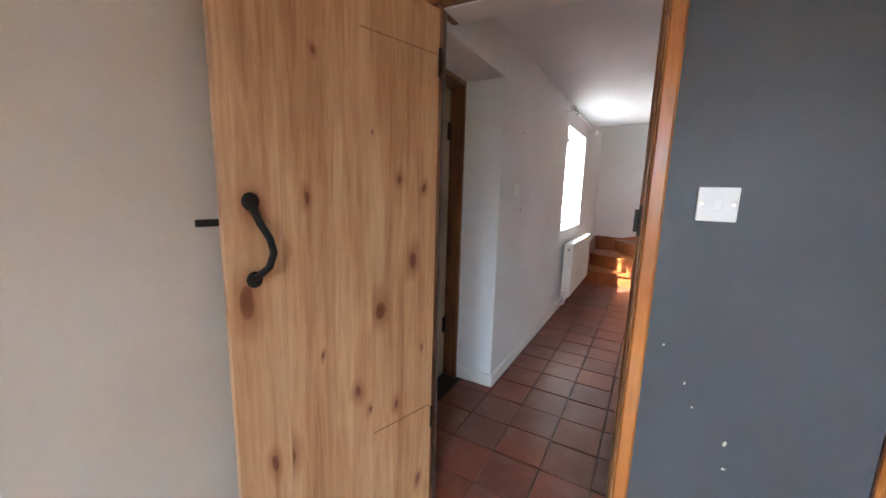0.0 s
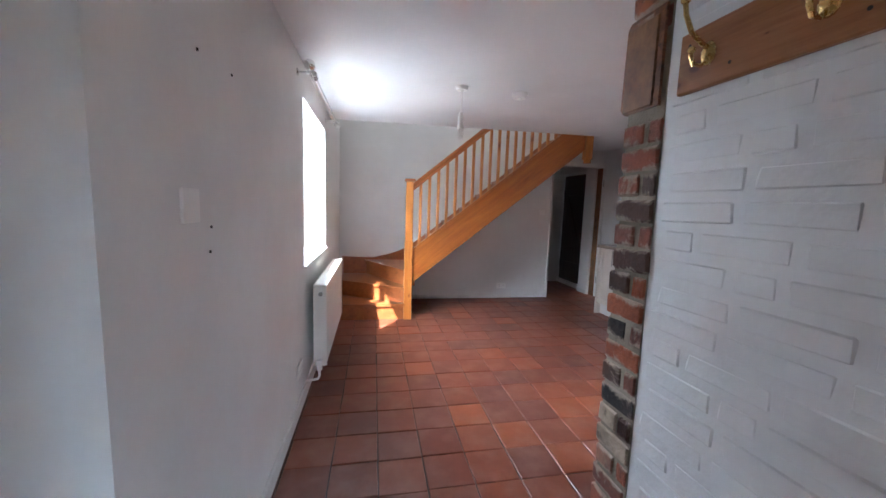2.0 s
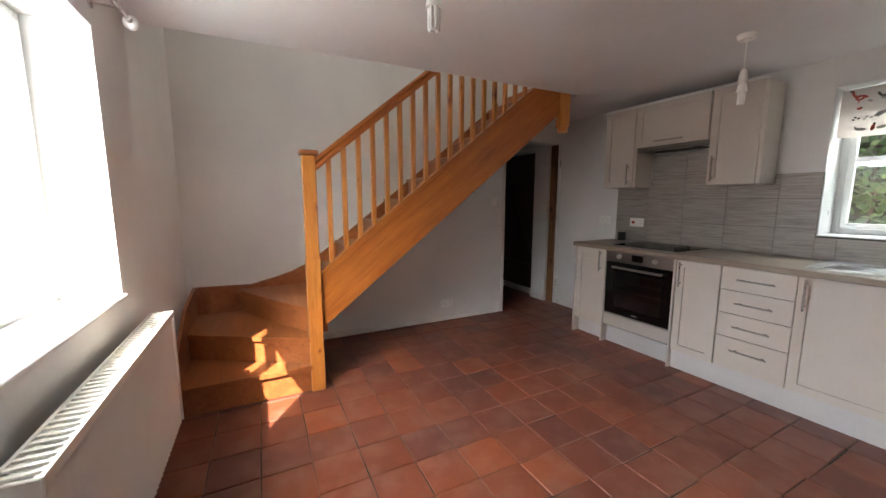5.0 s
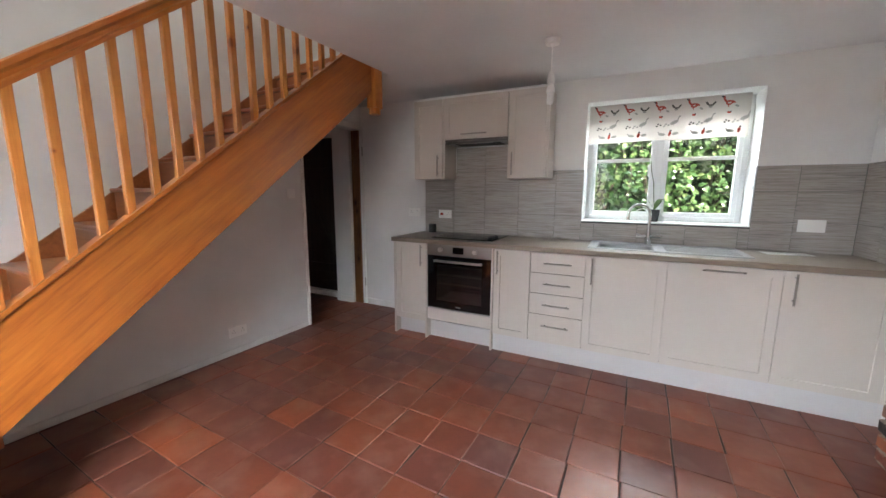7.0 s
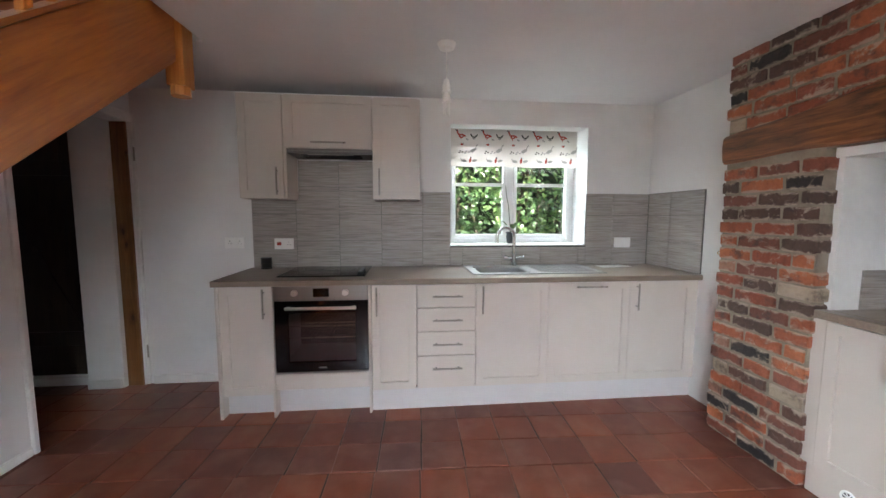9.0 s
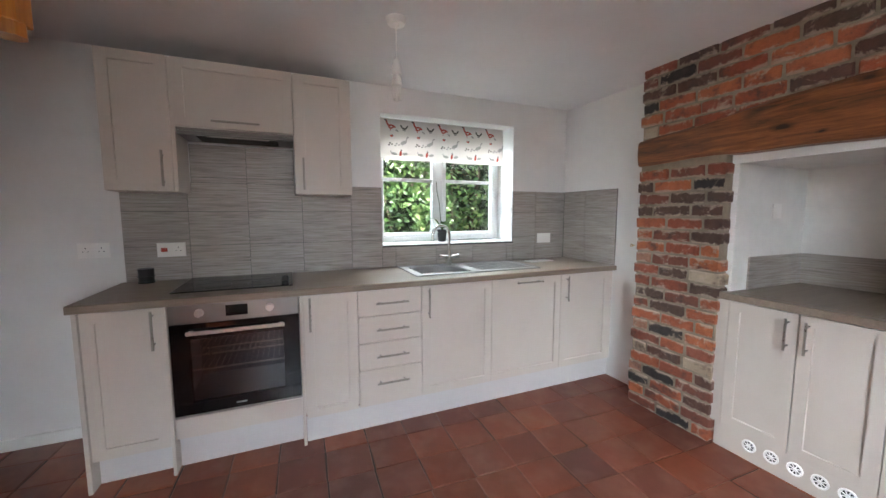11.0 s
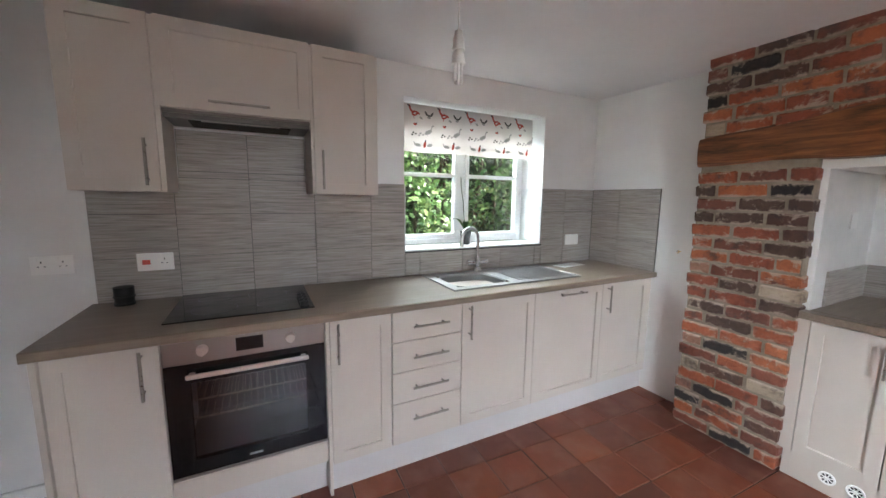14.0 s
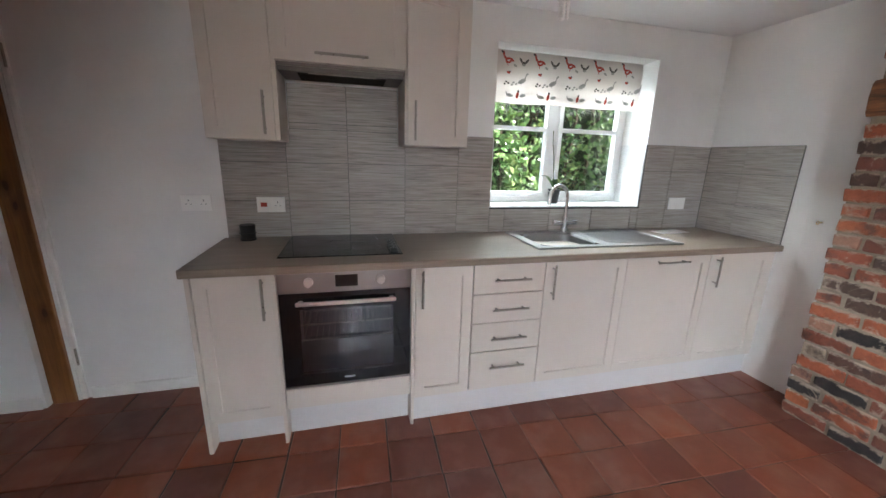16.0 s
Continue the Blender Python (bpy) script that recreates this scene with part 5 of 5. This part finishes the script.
for x in (1.695, 1.598, 1.503, 1.412, 1.32):
    x -= 1.45
    bm = bmesh.new()
    tube(bm, arc((x, 0.019, 0.085), 0.028, 0, 360, 24, (1, 0, 0), (0, 0, 1)), 0.005, 8)
    for a in range(0, 180, 45):
        d_ = Vector((math.cos(radians(a + 20)), 0, math.sin(radians(a + 20)))) * 0.026
        c = Vector((x, 0.019, 0.085))
        rod(bm, c - d_, c + d_, 0.0028, 6)
    rod(bm, (x, 0.016, 0.085), (x, 0.024, 0.085), 0.008, 12)
    v_ = part("vent", bm, PLASTIC, ap, "round white plastic vent")
    bm = bmesh.new()
    rod(bm, (x, 0.0161, 0.085), (x, 0.0168, 0.085), 0.028, 20)
    part("vent_gap", bm, BLACK, v_)
sws = socket("light_switch", pose(1.8615, 1.92, 1.335), False, "white switch plate in the alcove")
eye = thing("wall_hook", "small brass screw eye in the white wall", "hook", pose(2.578, 2.185, 1.085))
bm = bmesh.new()
rod(bm, (0, 0, 0), (0, 0.022, 0), 0.004, 8)
tube(bm, arc((0, 0.032, 0), 0.010, 0, 360, 16, (0, 1, 0), (0, 0, 1)), 0.0025, 6)
part("eye", bm, BRASS, eye)

# ---- garden hedge ----
hedge = tagged(new("hedge"), "dense green laurel hedge outside the kitchen window", "hedge", kind="stuff")
rng = np.random.default_rng(5)
N = 15000
cy, cz = rng.uniform(0.2, 6.2, N), rng.uniform(-0.2, 3.4, N)
cx = 4.95 + 0.22 * np.sin(cy * 3.1 + 1.3 * np.sin(cz * 2.0)) + 0.16 * np.sin(cz * 4.3 + cy * 1.7) + rng.exponential(0.16, N)
verts, faces = [], []
for k in range(N):
    l, w_ = rng.uniform(0.05, 0.10), rng.uniform(0.018, 0.030)
    d = Vector(rng.normal(size=3) + np.array((-0.7, 0, 0.35))).normalized()
    n_ = Vector(rng.normal(size=3) + np.array((-1.2, 0, 1.0)))
    s_ = d.cross(n_).normalized()
    up = s_.cross(d)
    c = Vector((cx[k], cy[k], cz[k]))
    base = len(verts)
    for f_, ww_ in ((0, 0.15), (0.35, 1.0), (0.7, 0.8), (1.0, 0.05)):
        p = c + d * l * f_ - up * (0.02 * f_ * f_)
        verts += [tuple(p - s_ * w_ * ww_ + up * 0.006 * ww_), tuple(p), tuple(p + s_ * w_ * ww_ + up * 0.006 * ww_)]
    for r in range(3):
        for q in range(2):
            a = base + 3 * r + q
            faces.append((a, a + 1, a + 4, a + 3))
me = bpy.data.meshes.new("leaves")
me.from_pydata(verts, [], faces)
me.materials.append(LEAF)
me.shade_smooth()
hl = new("leaves", me)
hl.parent = hedge
bm = bmesh.new()
for k in range(24):
    y = 0.3 + 0.25 * k
    tube(bm, [(5.5 + 0.1 * math.sin(k * 2.0), y, -0.3), (5.45, y + 0.1 * math.sin(k), 0.8), (5.4 + 0.1 * math.cos(k), y + 0.15 * math.sin(k * 1.7), 1.9), (5.4, y + 0.2 * math.sin(k * 2.2), 3.1)], 0.025, 6)
part("branches", bm, BARK, hedge)
# Near-black green slab added behind the leaves; the hedge's inner shade is its colour.
part("inner_growth", one(5.75, 5.9, -0.5, 7.0, -0.3, 3.2), plain("hedge_shade_backing", (0.012, 0.022, 0.006), 0.9), hedge)

# ---- pieces: bricks, wall tiles, floor tiles ----
R = random.Random(11)


def brick_mesh(name, l, d, h, mat, jitter=0.006, bevel=0.010, smooth=False):
    bm = bmesh.new()
    box(bm, -l / 2, l / 2, -d / 2, d / 2, -h / 2, h / 2, bevel)
    for v in bm.verts:
        v.co += Vector((R.uniform(-jitter, jitter), R.uniform(-jitter, jitter) * 0.6, R.uniform(-jitter, jitter) * 0.7))
    return mesh_of(name, bm, mat, smooth)


STRETCH = [brick_mesh("brick", 0.213, 0.09, 0.065, BRICK, 0.003, 0.006) for _ in range(6)]
HEADER = [brick_mesh("brick", 0.100, 0.09, 0.065, BRICK, 0.003, 0.006) for _ in range(5)]
CLOSER = [brick_mesh("brick", 0.150, 0.09, 0.065, BRICK, 0.003, 0.006) for _ in range(4)]


def lay(parent, meshes, m, name="brick"):
    ob = new(name, R.choice(meshes))
    ob.parent = parent
    ob.matrix_world = m
    return ob


COURSE = 0.0765


def course(x0, x1, z, y, shift):
    """One course of bricks facing +y between x0 and x1."""
    kinds = [(0.100, HEADER)] if shift % 2 else [(0.150, CLOSER)] if shift % 5 == 2 else [(0.213, STRETCH)]
    left = x1 - x0 - kinds[0][0] - 0.015
    while left > 0.20:
        kinds.append((0.150, CLOSER) if R.random() < 0.12 else (0.213, STRETCH))
        left -= kinds[-1][0] + 0.015
    if left > 0.05:
        kinds.append((0.150, CLOSER) if left > 0.13 else (0.100, HEADER))
    fit_ = (x1 - x0 - 0.015 * (len(kinds) - 1)) / sum(q[0] for q in kinds)
    x = x1
    for l, ms in kinds:
        l *= fit_
        ob = lay(chimney, ms, pose(x - l / 2 + R.uniform(-0.003, 0.003), y - 0.045 + R.uniform(-0.003, 0.004), z, R.uniform(-1.5, 1.5), R.uniform(-1, 1), R.uniform(-1.0, 1.0)))
        ob.scale = (fit_, 1, 1)
        x -= l + 0.015


for n in range(21):
    course(1.885 + R.uniform(-0.01, 0.012), 2.418 + R.uniform(-0.014, 0.008), 0.036 + COURSE * n, 2.374, n)
    course(0.70, 0.998 + R.uniform(-0.01, 0.01), 0.036 + COURSE * n, 2.374, n)
for n in range(6):
    course(0.70, 2.416 + R.uniform(-0.014, 0.008), 1.842 + COURSE * n, 2.376, n + 1)
# unpainted corner towards the hall, facing -x
for n in range(29):
    z = 0.036 + COURSE * n
    if 1.60 < z < 1.86:
        continue
    if n % 2:
        lay(chimney, CLOSER, pose(0.556 + R.uniform(-0.004, 0.004), 2.300 + R.uniform(-0.01, 0.01), z, R.uniform(-1, 1), R.uniform(-1.5, 1.5), 90 + R.uniform(-1.5, 1.5)))
    else:
        for y, ms in ((2.330, HEADER), (2.250, HEADER)):
            ob = lay(chimney, ms, pose(0.557 + R.uniform(-0.004, 0.006), y + R.uniform(-0.006, 0.004), z, R.uniform(-1, 1), R.uniform(-1.5, 1.5), 90 + R.uniform(-2, 2)))
            ob.scale = (0.85 if y > 2.3 else 0.45, 1, 1)
    # the corner brick's other face
    lay(chimney, STRETCH if n % 2 == 0 else HEADER, pose(0.63 if n % 2 == 0 else 0.60, 2.332, z, 0, R.uniform(-1, 1), R.uniform(-1, 1)))

# beam over the alcove
beam = thing("oak_beam", "old dark oak lintel beam across the chimney breast", "beam", pose(0.51, 2.30, 1.63))
bm = bmesh.new()
segs = 16
prev = None
for k in range(segs + 1):
    x = 1.915 * k / segs
    w0, w1, w2 = (0.006 * math.sin(x * 5 + q) + 0.004 * math.sin(x * 13 + 2 * q) for q in (0.3, 1.9, 3.1))
    row = [bm.verts.new(p) for p in ((x, -0.06, 0.0 + w0), (x, 0.075 + w1, 0.004 + w0), (x, 0.088 + w1, 0.02 + w0), (x, 0.090 + w2, 0.09), (x, 0.086 + w2, 0.155 + w1 + 0.085 * min(1.915 - x, 1.2)), (x, 0.072 + w2, 0.172 + w1 + 0.085 * min(1.915 - x, 1.2)),
                                       (x, -0.06, 0.172 + w1 + 0.085 * min(1.915 - x, 1.2)))]
    if prev:
        for q in range(len(row)):
            bm.faces.new((prev[q], prev[(q + 1) % len(row)], row[(q + 1) % len(row)], row[q]))
    else:
        bm.faces.new(row)
    prev = row
bm.faces.new(prev)
bmesh.ops.recalc_face_normals(bm, faces=bm.faces[:])
part("timber", bm, OAK, beam, smooth=True)
part("beam_end", one(-0.004, 0.05, -0.045, 0.084, 0.005, 0.262, 0.008), wooden("beam_end_grain", (0.30, 0.14, 0.055), (0.18, 0.08, 0.03), (0.07, 0.03, 0.012), "x", 0.6, 0, 0.5), beam, "sawn end of the beam")

# painted bricks in the hall wall
PB = [brick_mesh("painted_brick", 0.216, 0.03, 0.068, BRICK_WHITE, 0.003, 0.013, True) for _ in range(6)]
PH = [brick_mesh("painted_brick", 0.103, 0.03, 0.068, BRICK_WHITE, 0.003, 0.013, True) for _ in range(4)]
for n in range(29):
    z = 0.036 + COURSE * n
    y = 2.185 + (0.02 if n % 2 else 0)
    k = n
    while y > 1.17:
        l, ms = (0.103, PH) if k % 4 == 0 else (0.216, PB)
        if y - l < 1.15:
            l, ms = 0.103, PH
        if y - l < 1.14:
            break
        lay(hall_wall, ms, pose(0.5338 + R.uniform(-0.0008, 0.0008), y - l / 2, z, 0, R.uniform(-0.3, 0.3), 90 + R.uniform(-0.15, 0.15)), "painted_brick")
        y -= l + 0.005
        k += 1

# grey tiles behind the worktop
splash = setting("trim_splashback", boxes((3.3405, 3.3495, 2.187, 2.754, 0.9125, 1.513), (3.3405, 3.3495, 3.916, 5.462, 0.9125, 1.513), (3.3405, 3.3495, 2.754, 3.916, 0.9125, 1.067),
                                          (3.3405, 3.3495, 4.513, 5.107, 1.513, 1.745), (2.748, 3.3405, 2.1855, 2.1925, 0.9125, 1.515)), WALL_GROUT, "grey streaked wall tiles behind the worktop", "splashback")
tile_cache = {}


def wall_tile(y0, y1, z0, z1, side=False):
    key = (round(y1 - y0, 3), round(z1 - z0, 3), side)
    if min(key[:2]) < 0.012:
        return
    if key not in tile_cache:
        a, b = key[0] / 2 - 0.0017, key[1] / 2 - 0.0017
        tile_cache[key] = mesh_of("wall_tile", one(-a, a, -0.003, 0.003, -b, b, 0.001) if side else one(-0.003, 0.003, -a, a, -b, b, 0.001), WALL_TILE)
    ob = new("wall_tile", tile_cache[key])
    ob.parent = splash
    c, z = (y0 + y1) / 2, (z0 + z1) / 2
    ob.matrix_world = pose(c, 2.1955, z) if side else pose(3.3375, c, z)


ZR = [0.9135, 1.121, 1.333, 1.513]
YC = [5.462, 5.130, 4.800, 4.470, 4.140, 3.916]
for z0, z1 in zip(ZR, ZR[1:]):
    for y1, y0 in zip(YC, YC[1:]):
        wall_tile(y0, y1, z0, z1)
    for y1, y0 in ((2.754, 2.52), (2.52, 2.199)):
        wall_tile(y0, y1, z0, z1)
    for x0, x1 in ((2.748, 3.075), (3.075, 3.334)):
        wall_tile(x0, x1, z0, z1, True)
for z0, z1 in ((1.513, 1.545), (1.545, 1.745)):
    for y1, y0 in ((5.106, 4.800), (4.800, 4.514)):
        wall_tile(y0, y1, z0, z1)
for y1, y0 in ((3.916, 3.81), (3.81, 3.48), (3.48, 3.15), (3.15, 2.82), (2.82, 2.754)):
    wall_tile(y0, y1, 0.9135, 1.066)
# tiled lower part of the window reveal
rv = setting("trim_reveal", boxes((3.345, 3.598, 2.7555, 2.7615, 1.085, 1.30, 0.001), (3.345, 3.598, 2.7555, 2.7615, 1.303, 1.513, 0.001), (3.345, 3.598, 3.9085, 3.9145, 1.085, 1.30, 0.001),
                                  (3.345, 3.598, 3.9085, 3.9145, 1.303, 1.513, 0.001)), painted("reveal_tile", (0.74, 0.74, 0.73), (0.62, 0.62, 0.61), 0.3, 8), "pale tiles on the window reveal", "tiles")
setting("trim_sill_edge", boxes((3.332, 3.3435, 2.757, 3.913, 1.0665, 1.0755)), DARK, "dark tile edge strip below the sill", "trim")
# tiles in the alcove
setting("trim_alcove_tiles", boxes((1.852, 1.8615, 1.605, 2.155, 0.8895, 1.075, 0.001), (1.05, 1.8515, 1.6005, 1.609, 0.8895, 1.075, 0.001)), WALL_TILE, "grey streaked tile upstand in the alcove", "tiles")

# quarry tiles
QV = []
for k in range(8):
    bm = bmesh.new()
    a = 0.1145
    jx = [R.uniform(-0.0025, 0.0025) for _ in range(8)]
    top = [bm.verts.new((sx_ * (a - 0.003) + jx[2 * i], sy_ * (a - 0.003) + jx[2 * i + 1], 0.0)) for i, (sx_, sy_) in enumerate(((-1, -1), (1, -1), (1, 1), (-1, 1)))]
    mid = [bm.verts.new((sx_ * a + jx[2 * i], sy_ * a + jx[2 * i + 1], -0.003)) for i, (sx_, sy_) in enumerate(((-1, -1), (1, -1), (1, 1), (-1, 1)))]
    low = [bm.verts.new((sx_ * a + jx[2 * i], sy_ * a + jx[2 * i + 1], -0.016)) for i, (sx_, sy_) in enumerate(((-1, -1), (1, -1), (1, 1), (-1, 1)))]
    bm.faces.new(top)
    for i in range(4):
        j = (i + 1) % 4
        bm.faces.new((mid[i], mid[j], top[j], top[i]))
        bm.faces.new((low[i], low[j], mid[j], mid[i]))
    QV.append(mesh_of("quarry_tile", bm, QUARRY))
PITCH_X, PITCH_Y = 0.2335, 0.2345
G = pose(-0.008, 2.67, 0, 0, 0, -2.1)
rest_v, rest_f = [], []
for c in range(-4, 16):
    off = R.uniform(-0.006, 0.006)
    for r in range(-17, 14):
        m = G @ pose(0.0235 + (c + 0.5) * PITCH_X, 1.845 + (r + 0.5) * PITCH_Y + off + R.uniform(-0.003, 0.003), R.uniform(-0.0014, 0.0006), R.uniform(-0.13, 0.13), R.uniform(-0.13, 0.13),
                     R.uniform(-0.6, 0.6) + R.choice((0, 90, 180, 270)))
        p = m.translation
        if not (-0.90 < p.x < 3.42 and 1.04 < p.y < 7.45) and not (-0.70 < p.x < 0.12 and 0.70 < p.y < 1.2):
            continue
        me = R.choice(QV)
        if p.x < 2.35 and p.y < 5.55 and not (p.x > 0.75 and p.y < 2.2):
            ob = new("quarry_tile", me)
            ob.parent = floor
            ob.matrix_world = m
        else:
            base = len(rest_v)
            rest_v += [tuple(m @ v.co) for v in me.vertices]
            rest_f += [tuple(base + i for i in f.vertices) for f in me.polygons]
me = bpy.data.meshes.new("quarry_tiles")
me.from_pydata(rest_v, [], rest_f)
me.materials.append(QUARRY_REST)
ob = new("quarry_tiles", me)
ob.parent = floor
tagged(ob, kind="stuff")
